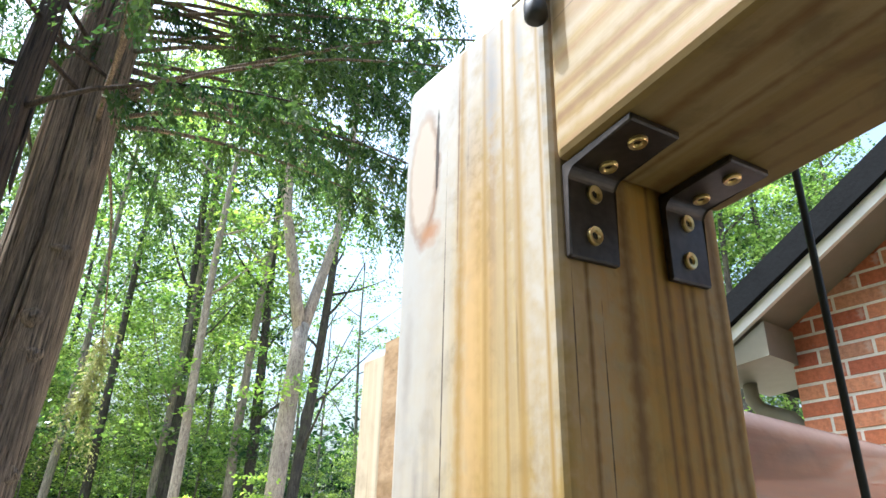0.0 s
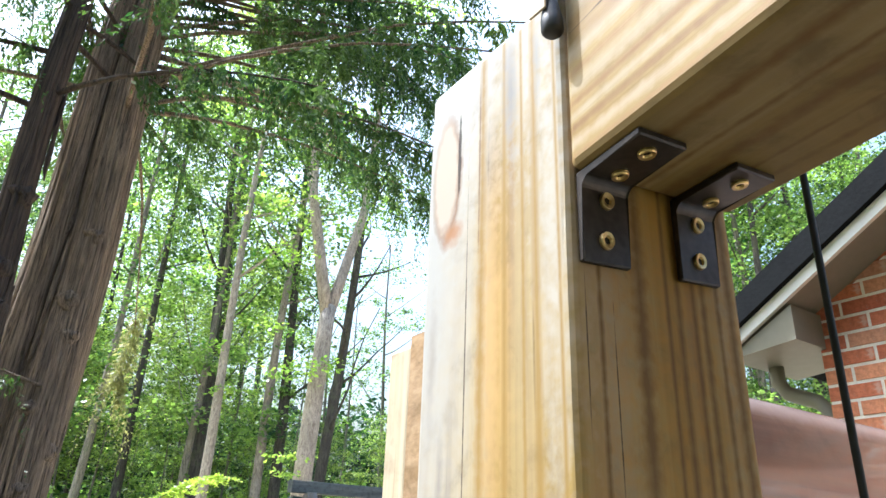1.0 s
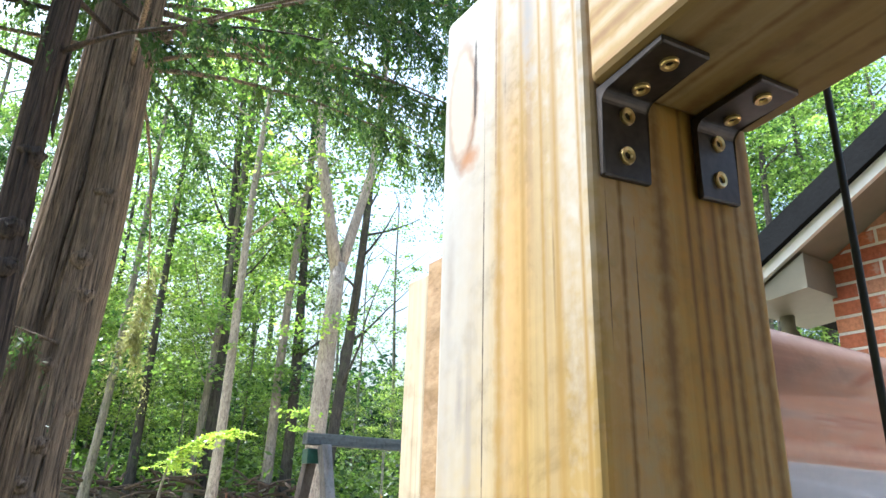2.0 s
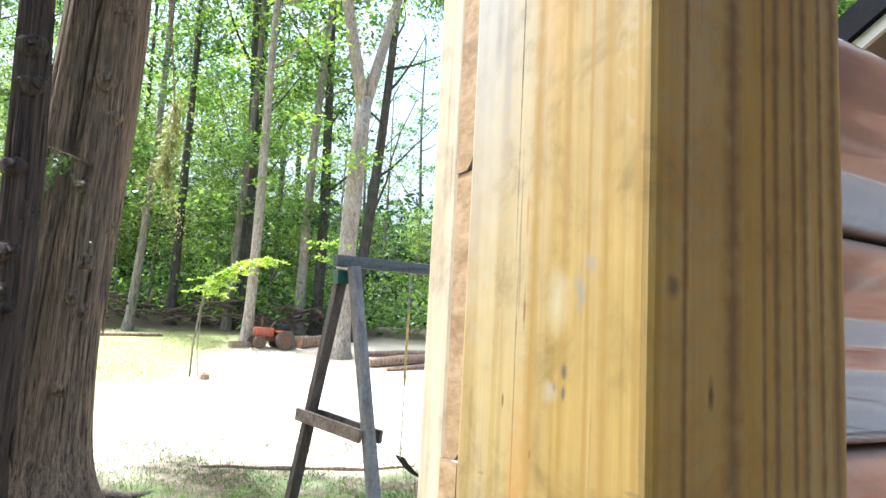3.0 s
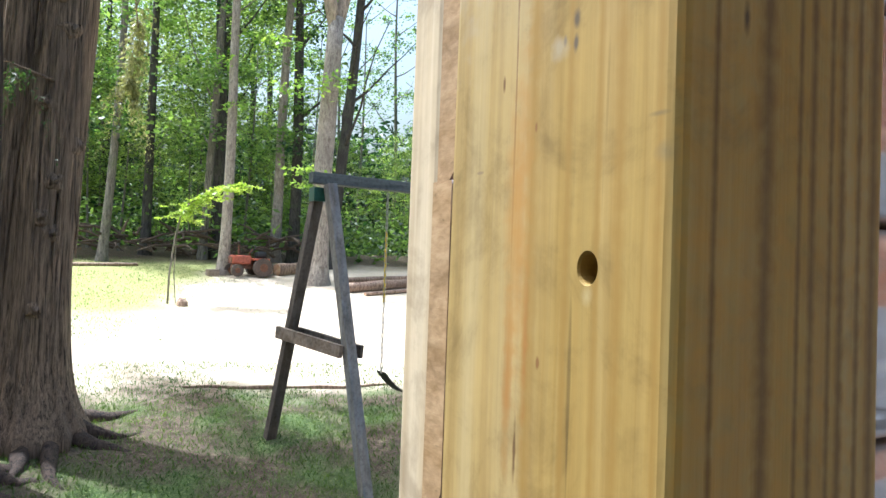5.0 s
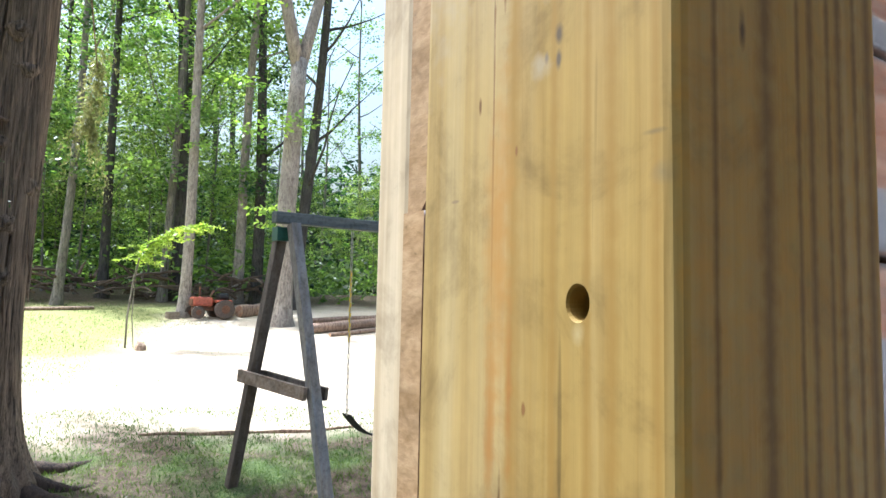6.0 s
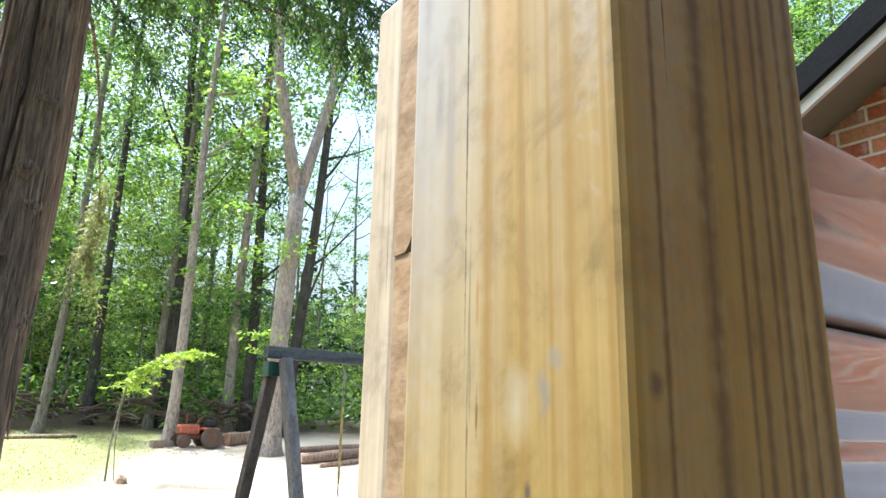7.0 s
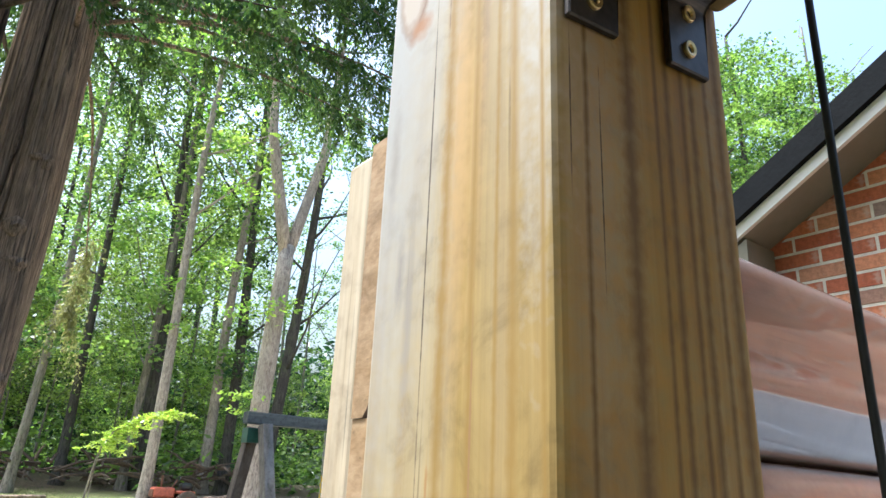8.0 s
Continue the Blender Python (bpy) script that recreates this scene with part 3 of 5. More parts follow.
def post_mesh(x0, y0, w, z0, z1, hole=None):
    """A squared post with eased edges; hole: a drilled hole in its -x face."""
    bm = bmesh.new()
    r = 0.0035
    prof = []
    for cx, cy, a0 in ((x0 + r, y0 + r, 180), (x0 + w - r, y0 + r, 270), (x0 + w - r, y0 + w - r, 0), (x0 + r, y0 + w - r, 90)):
        for k in range(4):
            a = radians(a0 + 30 * k)
            prof.append((cx + r * math.cos(a), cy + r * math.sin(a)))
    zs = [z0] + [z0 + (z1 - z0) * k / 40 for k in range(1, 40)] + [z1 - 0.002, z1]
    rings = []
    for z in zs:
        ins = 0.0015 if z == z1 else 0
        ring = []
        for i, (px, py) in enumerate(prof):
            wx = 0.0006 * noise.noise(Vector((px * 40, py * 40, z * 9)))
            mx, my = x0 + w / 2, y0 + w / 2
            on_face = i in (15, 0)
            ring.append(bm.verts.new((px + (mx - px) * ins * 10 + (0 if on_face else wx), py + (my - py) * ins * 10, z)))
        rings.append(ring)
    n = len(prof)
    left = []
    for a, b in zip(rings, rings[1:]):
        for k in range(n):
            if k == 15:
                left.append((a, b))
                continue
            bm.faces.new((a[k], a[(k + 1) % n], b[(k + 1) % n], b[k]))
    bm.faces.new(rings[0][::-1])
    bm.faces.new(rings[-1])
    for a, b in left:
        za, zb = a[15].co.z, b[15].co.z
        if hole and za <= hole[1] < zb:
            hy, hz, hr = hole
            m = 24
            circ = [bm.verts.new((x0, hy + hr * math.cos(2 * math.pi * k / m), hz + 1.22 * hr * math.sin(2 * math.pi * k / m))) for k in range(m)]
            lip = [bm.verts.new((x0 + 0.0008, hy + hr * 0.9 * math.cos(2 * math.pi * k / m), hz + 1.1 * hr * math.sin(2 * math.pi * k / m))) for k in range(m)]
            deep = [bm.verts.new((x0 + 0.009, hy + hr * 0.88 * math.cos(2 * math.pi * k / m), hz + 1.0 * hr * math.sin(2 * math.pi * k / m))) for k in range(m)]
            quad = {0: b[15], 1: b[0], 2: a[0], 3: a[15]}
            for q in range(4):
                base = q * 6
                for k in range(6):
                    i, j = (base + k) % m, (base + k + 1) % m
                    bm.faces.new((circ[i], circ[j], quad[q]))
                bm.faces.new((circ[(base + 6) % m], quad[(q + 1) % 4], quad[q]))
            for r1, r2 in ((circ, lip), (lip, deep)):
                for k in range(m):
                    bm.faces.new((r1[k], r1[(k + 1) % m], r2[(k + 1) % m], r2[k]))
            bm.faces.new(deep)
        else:
            bm.faces.new((a[15], a[0], b[0], b[15]))
    return bm


z_post = NEAR_Z + (gz(0.05, 0.05) - 0.05 - NEAR_Z) / NEAR_SIZE
post = solo("post", post_mesh(0, 0, W, z_post, ZT, (HOLE_Y, HOLE_Z, HOLE_R)), m_post, (0, 0, 0),
     "square yellow treated pine post with knots, cracks and a bored hole", "post")
beam = solo("beam", askew(box((0.0008, -1.3, ZB), (W - 0.001, -0.0006, ZT + 0.002), 0.003)), m_beam, (0, 0, 0),
     "square treated pine beam butted against the post", "beam")


def screw_head(bm, p, n, r=0.0033):
    n = Vector(n)
    q = n.to_track_quat("Z", "Y").to_matrix().to_4x4()
    q.translation = p
    prof = [(0.0009, r * 0.99), (0.0014, r * 0.9), (0.0012, r * 0.55), (0.0004, r * 0.42)]
    m = 18
    rings = []
    for z, rr in [(0.0, r)] + prof:
        ring = []
        for k in range(m):
            star = 1 - (0.16 * (k % 3 == 0) if rr < r * 0.5 else 0)
            a = 2 * math.pi * k / m
            ring.append(bm.verts.new(q @ Vector((rr * star * math.cos(a), rr * star * math.sin(a), z))))
        rings.append(ring)
    for a, b in zip(rings, rings[1:]):
        for k in range(m):
            bm.faces.new((a[k], a[(k + 1) % m], b[(k + 1) % m], b[k]))
    return rings[-1]


def bracket(x, w, leg, label):
    """A corner brace: one leg on the post's face, the other under the beam, two screws in each."""
    t = 0.0028
    ob = thing("corner_brace", (x, 0, ZB), label, "bracket", "corner braces under the beam")
    bm = bmesh.new()
    prof = [(0, 0), (0, -leg), (-t, -leg), (-t, -t - 0.003), (-t - 0.0012, -t - 0.0012), (-t - 0.003, -t), (-leg, -t), (-leg, 0)]
    a = [bm.verts.new((x - w / 2, py - 0.0003, ZB + pz - 0.0003)) for py, pz in prof]
    b = [bm.verts.new((x + w / 2, py - 0.0003, ZB + pz - 0.0003)) for py, pz in prof]
    bm.faces.new(a)
    bm.faces.new(b[::-1])
    for k in range(8):
        bm.faces.new((a[k], b[k], b[(k + 1) % 8], a[(k + 1) % 8]))
    bmesh.ops.bevel(bm, geom=list(bm.edges), offset=0.0006, segments=1, affect="EDGES")
    part("plate", askew(bm), m_bracket, ob)
    for k, d in enumerate((0.0100, 0.0250)):
        for p, n in (((x + 0.0006 * (-1) ** k, -t - 0.0003, ZB - d), (0, -1, 0)), ((x + 0.0008 * (-1) ** k, -d - 0.001, ZB - t - 0.0003), (0, 0, -1))):
            bm = bmesh.new()
            rim = screw_head(bm, p, n)
            s = part("screw", askew(bm), m_brass, ob, "yellow zinc screw head")
            bm = bmesh.new()
            vs = [bm.verts.new(Vector(p) + Vector(n) * 0.0003 + (Vector((math.cos(a), 0, math.sin(a))) if n[1] else Vector((math.cos(a), math.sin(a), 0))) * 0.0019) for a in [2 * math.pi * k / 12 for k in range(12)]]
            bm.faces.new(vs)
            part("recess", askew(bm), m_recess, s, "dark star recess")
    return ob


braces = [bracket(x, 0.0225, 0.0330, "dark bronze steel corner brace with four screws") for x in (0.0148, 0.0635)]

# the black cord hung on the beam's far side, with a nail
cord = thing("hanging_cord", (0.0925, -0.032, ZT), "thin black cord hanging down behind the beam", "cord")
pts = [(W + 0.0028, -0.032, ZT - 0.01)] + [(W + 0.0030 + 0.0006 * math.sin(k * 0.9), -0.032 + 0.0008 * math.sin(k * 0.7), ZT - 0.03 - 0.06 * k) for k in range(20)]
part("cord", tube(pts, 0.0014, 8), m_rubber, cord, smooth=True)
part("nail", tube([(W - 0.004, -0.032, ZT - 0.012), (W + 0.007, -0.032, ZT - 0.011), (W + 0.0072, -0.032, ZT - 0.011)], [0.0012, 0.0012, 0.003], 10), m_steel, cord, "bent steel nail")

# rubber tie hooked over the post's top
tie = thing("bungee_tie", (-0.004, 0.004, ZT), "black rubber tie with a metal hook over the post top", "tie")
part("rubber_end", tube([(-0.0052, -0.001, ZT - 0.024), (-0.0052, -0.001, ZT - 0.0225), (-0.005, -0.0005, ZT - 0.017), (-0.0048, 0, ZT - 0.010), (-0.0046, 0.0005, ZT - 0.006)], [0.0030, 0.0042, 0.0042, 0.0031, 0.0026], 16), m_rubber, tie, smooth=True)
part("hook", tube([(-0.0046, 0.0005, ZT - 0.008), (-0.0046, 0.001, ZT + 0.002), (-0.002, 0.003, ZT + 0.0075), (0.003, 0.007, ZT + 0.009), (0.008, 0.010, ZT + 0.006), (0.010, 0.011, ZT + 0.0012)], 0.0016, 8), m_steel, tie, "bent grey wire hook", smooth=True)
loop = [(-0.0046, 0.0008, ZT - 0.002), (-0.0046, 0.001, ZT + 0.006), (-0.0044, 0.001, ZT + 0.020), (-0.0036, 0.000, ZT + 0.040), (0.000, -0.006, ZT + 0.058), (0.010, -0.022, ZT + 0.064), (0.022, -0.040, ZT + 0.050), (0.032, -0.056, ZT + 0.024), (0.038, -0.066, ZT + 0.0055), (0.046, -0.080, ZT + 0.0045), (0.070, -0.11, ZT + 0.0045), (0.084, -0.13, ZT + 0.0045)]
part("cord", tube(loop, [0.0034, 0.0044, 0.0044, 0.0042, 0.0042, 0.0042, 0.0040, 0.0040, 0.0038, 0.0036, 0.0034, 0.0030], 12, 0.1), m_rubber, tie, smooth=True)
for k in range(4):
    part("wrap", tube([Vector((-0.0046, 0.001, ZT + 0.004 + 0.0045 * k)) + Vector((math.cos(t), math.sin(t), 0.12 * math.cos(t + k))) * 0.0044 for t in [6.2832 * i / 14 for i in range(15)]], 0.0016, 6), m_rubber, tie, smooth=True)
part("tag", box((-0.0098, -0.002, ZT - 0.014), (-0.0088, 0.007, ZT + 0.001), 0.0003), m_trim, tie, "small cream paper tag")

# a weathered eye bolt through the beam's top edge
bolt = thing("eye_bolt", (0.006, -0.040, ZT + 0.002), "small weathered metal eye bolt on the beam", "bolt")
part("washer", tube([(0.004, -0.040, ZT + 0.002), (0.004, -0.040, ZT + 0.0032)], [0.0052, 0.0050], 20), m_steel, bolt, smooth=False)
part("nut", tube([(0.004, -0.040, ZT + 0.0032), (0.004, -0.040, ZT + 0.0062)], [0.0036, 0.0034], 6), m_brass, bolt)
part("eye", tube([Vector((0.004, -0.040, ZT + 0.0105)) + Vector((math.cos(a) * 0.0035, math.sin(a) * 0.0035, math.sin(a) * 0.0035)) for a in [6.2832 * k / 16 for k in range(17)]], 0.0011, 8), m_steel, bolt, smooth=True)

# ---- the siding wall behind the post ----
SID_TOP, PITCH, SY0, STH = 1.6365, 0.1067, 0.0898, 0.0118


def siding_mesh(x0, x1, h, bulge):
    """A log-shaped board: its face swells out between the joints, planed flat where it meets the post."""
    bm = bmesh.new()
    flat, prof = [(STH, 0.0), (STH, h)], [(STH, 0.0), (STH, h)]
    for k in range(41):
        u = 1 - k / 40
        e = min(u, 1 - u) * h
        edge = 0.0040 * max(0.0, 1 - e / 0.007) ** 2 if u < 0.5 else 0.0
        flat.append((0.0005 + edge, u * h))
        prof.append((-0.0110 - bulge * math.sqrt(max(0.0, 1 - (2 * u - 1) ** 2)) + 0.0012 * math.sin(u * 17.0) * (1 - abs(2 * u - 1)), u * h))
    n = len(prof)
    xs = [x0, x0 + 0.078, x0 + 0.092, x0 + 0.100] + [x0 + 0.108 + (x1 - x0 - 0.108) * k / 6 for k in range(7)]
    rings = [[bm.verts.new((x, py, pz)) for py, pz in (flat if i < 2 else prof)] for i, x in enumerate(xs)]
    for a, b in zip(rings, rings[1:]):
        for k in range(n):
            bm.faces.new((a[k], a[(k + 1) % n], b[(k + 1) % n], b[k]))
    bm.faces.new(rings[0])
    bm.faces.new(rings[-1][::-1])
    return bm


siding = thing("siding_wall", (0.004, SY0, z_post), "wall of glossy reddish brown horizontal boards behind the post", "wall", kind="structure")
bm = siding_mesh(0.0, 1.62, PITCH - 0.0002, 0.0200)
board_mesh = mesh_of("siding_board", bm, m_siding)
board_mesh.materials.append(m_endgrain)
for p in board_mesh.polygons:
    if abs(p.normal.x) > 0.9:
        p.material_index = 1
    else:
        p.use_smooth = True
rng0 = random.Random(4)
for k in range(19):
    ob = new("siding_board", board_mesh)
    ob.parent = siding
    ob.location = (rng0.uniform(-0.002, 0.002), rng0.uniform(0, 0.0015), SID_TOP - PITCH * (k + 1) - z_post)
trim_board = solo("trim_board", box((0.0035, SY0 + STH + 0.0003, z_post), (0.075, SY0 + STH + 0.0195, SID_TOP - 0.003), 0.002), m_trim, (0.002, SY0 + STH + 0.002, z_post),
     "pale vertical pine trim board covering the siding ends", "trim")

for ob in [post, beam, cord, tie, bolt, siding, trim_board] + braces:
    settle(ob)

# ---- the house ----
HX, RX, HY = 2.65, 2.40, 1.185          # brick face, rake edge, corner
RIDGE_Y = -0.3
SLOPE = 0.58


def rake(y):
    """Height of the roof edge's lower line."""
    return 2.45 + SLOPE * (1.52 - max(y, 2 * RIDGE_Y - y)) if y < RIDGE_Y else 2.45 + SLOPE * (1.52 - y)


def slab(x0, x1, y0, y1, low, high):
    """A sloping slab between two heights above the rake line."""
    bm = bmesh.new()
    v = [bm.verts.new((x, y, rake(y) + dz)) for x in (x0, x1) for y in (y0, y1) for dz in (low, high)]
    for f in ((0, 1, 3, 2), (4, 6, 7, 5), (0, 4, 5, 1), (2, 3, 7, 6), (0, 2, 6, 4), (1, 5, 7, 3)):
        bm.faces.new([v[i] for i in f])
    return bm


house = thing("house", (HX, HY, gz(HX, HY)), "red brick house gable with black roof edge and beige soffit", "house")
hz0 = gz(HX, HY) - 0.3
bm = bmesh.new()
prof = [(HY, hz0), (HY, rake(HY) - 0.06), (RIDGE_Y, rake(RIDGE_Y) - 0.06), (2 * RIDGE_Y - HY, rake(HY) - 0.06), (2 * RIDGE_Y - HY, hz0)]
a = [bm.verts.new((HX, y, z)) for y, z in prof]
b = [bm.verts.new((HX + 6, y, z)) for y, z in prof]
bm.faces.new(a)
bm.faces.new(b[::-1])
for k in range(5):
    bm.faces.new((a[k], b[k], b[(k + 1) % 5], a[(k + 1) % 5]))
wall = part("wall", bm, m_mortar, house, "brick wall with pale mortar joints")
# hidden behind the siding; added to give its gloss something pale to reflect
door = part("door", box((HX - 0.03, -1.5, hz0 + 0.3), (HX + 0.02, 0.45, 1.47), 0.006), m_unseen_door, house, "unseen pale panelling added to reflect in the siding")
for k in range(4):
    z = hz0 + 0.40 + 0.34 * k
    for j in range(3):
        part("panel", box((HX - 0.042, -1.42 + 0.63 * j, z), (HX - 0.028, -0.86 + 0.63 * j, z + 0.26), 0.005), m_unseen_door, door)
EAVE = 1.50
part("roof", slab(RX - 0.03, HX + 6.2, RIDGE_Y, EAVE, 0.0, 0.12), m_shingle, house, "black shingle roof edge")
part("roof", slab(RX - 0.03, HX + 6.2, 2 * RIDGE_Y - EAVE, RIDGE_Y, 0.0, 0.12), m_shingle, house, "black shingle roof edge")
part("fascia", slab(RX, RX + 0.022, RIDGE_Y, EAVE - 0.02, -0.055, -0.002), m_fascia, house, "white painted rake board")
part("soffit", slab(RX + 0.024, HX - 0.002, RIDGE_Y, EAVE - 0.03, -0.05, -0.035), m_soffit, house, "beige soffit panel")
bm = bmesh.new()
yb, zb = EAVE - 0.03, 2.41
v = [bm.verts.new(p) for x in (RX + 0.024, HX + 0.3) for p in ((x, yb, zb), (x, yb, rake(yb) - 0.06), (x, HY - 0.02, rake(HY) - 0.06), (x, HY - 0.02, zb + 0.03))]
for f in ((0, 1, 2, 3), (7, 6, 5, 4), (0, 4, 5, 1), (1, 5, 6, 2), (2, 6, 7, 3), (3, 7, 4, 0)):
    bm.faces.new([v[i] for i in f])
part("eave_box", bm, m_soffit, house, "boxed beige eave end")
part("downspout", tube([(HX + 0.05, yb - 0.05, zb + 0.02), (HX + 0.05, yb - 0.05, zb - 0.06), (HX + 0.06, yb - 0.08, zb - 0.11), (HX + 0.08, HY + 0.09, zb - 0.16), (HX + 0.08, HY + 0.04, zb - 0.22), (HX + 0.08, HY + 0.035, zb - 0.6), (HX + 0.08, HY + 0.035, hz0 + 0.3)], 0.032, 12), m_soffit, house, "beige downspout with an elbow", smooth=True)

# ---- swing set ----
swing_set = thing("swing_set", (2.1, 5.0, gz(2.1, 5.0)), "weathered grey timber A-frame swing set on the lawn", "swing set")
APEX = Vector((2.175, 5.06, 1.965))
BEAM_END = Vector((5.15, 5.14, 1.985))
along = (BEAM_END - APEX).normalized()
REAR = Vector((1.99, 5.56, -0.16))
FRONT = Vector((2.34, 4.44, -0.42))
# rear leg and far rail take the timber copy darkened for shade
part("leg", bar(REAR, APEX + Vector((-0.03, 0.03, 0.02)), 0.085, 0.085, 0.006, along), m_swing_shaded, swing_set, "dark timber leg, its shade put into the colour")
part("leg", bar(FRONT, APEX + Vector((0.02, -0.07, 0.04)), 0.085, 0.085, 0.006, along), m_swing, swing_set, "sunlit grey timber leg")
ca, cb = REAR.lerp(APEX, 0.445), FRONT.lerp(APEX, 0.475)
side = Vector((-along.x, -along.y, 0)).normalized() * 0.075
ext = (cb - ca).normalized() * 0.09
part("crossbar", bar(ca - ext + side, cb + ext * 0.5 + side, 0.038, 0.10, 0.004), m_crossbar, swing_set, "brown weathered cross rail")
part("crossbar", bar(ca - ext * 0.3 - side, cb + ext * 0.9 - side, 0.038, 0.10, 0.004), m_swing_shaded, swing_set, "brown weathered cross rail")
part("beam", bar(APEX - along * 0.12 + Vector((0, 0, 0.09)), BEAM_END + Vector((0, 0, 0.09)), 0.09, 0.09, 0.006), m_swing_beam, swing_set, "grey timber top beam")
part("bracket", bar(APEX + Vector((-0.045, 0.03, -0.04)) - along * 0.05, APEX + Vector((-0.045, 0.03, -0.04)) + along * 0.055, 0.10, 0.11, 0.003), m_green, swing_set, "green painted steel bracket")


def swing(at, label):
    """A belt swing on two chains."""
    top = APEX + along * at + Vector((0, 0, 0.045))
    ob = thing("swing", top, label, "swing")
    drop = 1.53
    for k in (0, 1):
        off = along * 0.62 * k
        n = 36
        bm = bmesh.new()
        for i in range(n):
            c = top + off - Vector((0, 0, 0.02 + (drop / n) * (i + 0.5)))
            r = bmesh.ops.create_cone(bm, segments=6, radius1=0.004, radius2=0.004, depth=drop / n * 1.25, cap_ends=True)
            turn = Matrix.Translation(c) @ Matrix.Rotation(math.pi / 2 * (i % 2), 4, "Z")
            vs = r["verts"]
            dup = bmesh.ops.duplicate(bm, geom=list({f for v in vs for f in v.link_faces} | set(vs) | {e for v in vs for e in v.link_edges}))
            bmesh.ops.transform(bm, matrix=turn @ Matrix.Translation((0.008, 0, 0)), verts=vs)
            bmesh.ops.transform(bm, matrix=turn @ Matrix.Translation((-0.008, 0, 0)), verts=[g for g in dup["geom"] if isinstance(g, bmesh.types.BMVert)])
        part("chain", bm, m_steel, ob, "steel link chain")
        part("sleeve", tube([top + off - Vector((0, 0, 0.35)), top + off - Vector((0, 0, 0.95))], 0.010, 8), m_yellow, ob, "yellow plastic chain sleeve")
    a, b = top - Vector((0, 0, drop + 0.02)), top + along * 0.62 - Vector((0, 0, drop + 0.02))
    bm = bmesh.new()
    across = Vector((along.y, -along.x, 0)).normalized()
    rows = []
    for i in range(13):
        u = i / 12
        p = a.lerp(b, u) - Vector((0, 0, 0.20 * (1 - (2 * u - 1) ** 2)))
        rows.append([bm.verts.new(p + across * s * 0.075 + Vector((0, 0, z))) for s, z in ((-1, 0), (1, 0), (1, 0.012), (-1, 0.012))])
    for p, q in zip(rows, rows[1:]):
        for k in range(4):
            bm.faces.new((p[k], p[(k + 1) % 4], q[(k + 1) % 4], q[k]))
    bm.faces.new(rows[0])
    bm.faces.new(rows[-1][::-1])
    part("seat", bm, m_seat, ob, "black rubber belt seat")
    return ob


swing(0.60, "black belt swing on chains with yellow sleeves")

# ---- cedar trees ----
rng = np.random.default_rng(7)


def cedar_sprays(rng, branches, per, size):
    """Flat drooping sprays along branches; each spray is a feather of narrow scales."""
    out = []
    for pts in branches:
        pts = np.array(pts)
        for _ in range(per):
            u = rng.uniform(0.25, 1.0) ** 0.8 * (len(pts) - 1)
            i = min(int(u), len(pts) - 2)
            p = pts[i] + (pts[i + 1] - pts[i]) * (u - i)
            d = pts[i + 1] - pts[i]
            d = d / np.linalg.norm(d)
            s = np.cross(d, (0, 0, 1.0))
            s /= np.linalg.norm(s) + 1e-9
            axis = d * rng.uniform(0.0, 0.7) + s * rng.choice((-1, 1)) * rng.uniform(0.3, 1.0) + np.array((0, 0, -rng.uniform(0.4, 1.6)))
            axis /= np.linalg.norm(axis)
            L = rng.uniform(0.25, 0.7)
            m = 40
            w = np.linspace(0.02, 1, m)
            pos = p + axis * (w * L)[:, None] + np.array((0, 0, -1.0)) * (w ** 2 * L * 0.35)[:, None] + rng.normal(size=(m, 3)) * 0.02
            side = np.cross(axis, rng.normal(size=3))
            side /= np.linalg.norm(side)
            dirs = axis * 0.8 + side * np.where(np.arange(m) % 2, 1, -1)[:, None] * 0.8 + np.array((0, 0, -0.25))
            out.append(leaves(rng, pos, size * (1.15 - 0.6 * w), width=0.36, along=dirs))
    return np.concatenate(out)


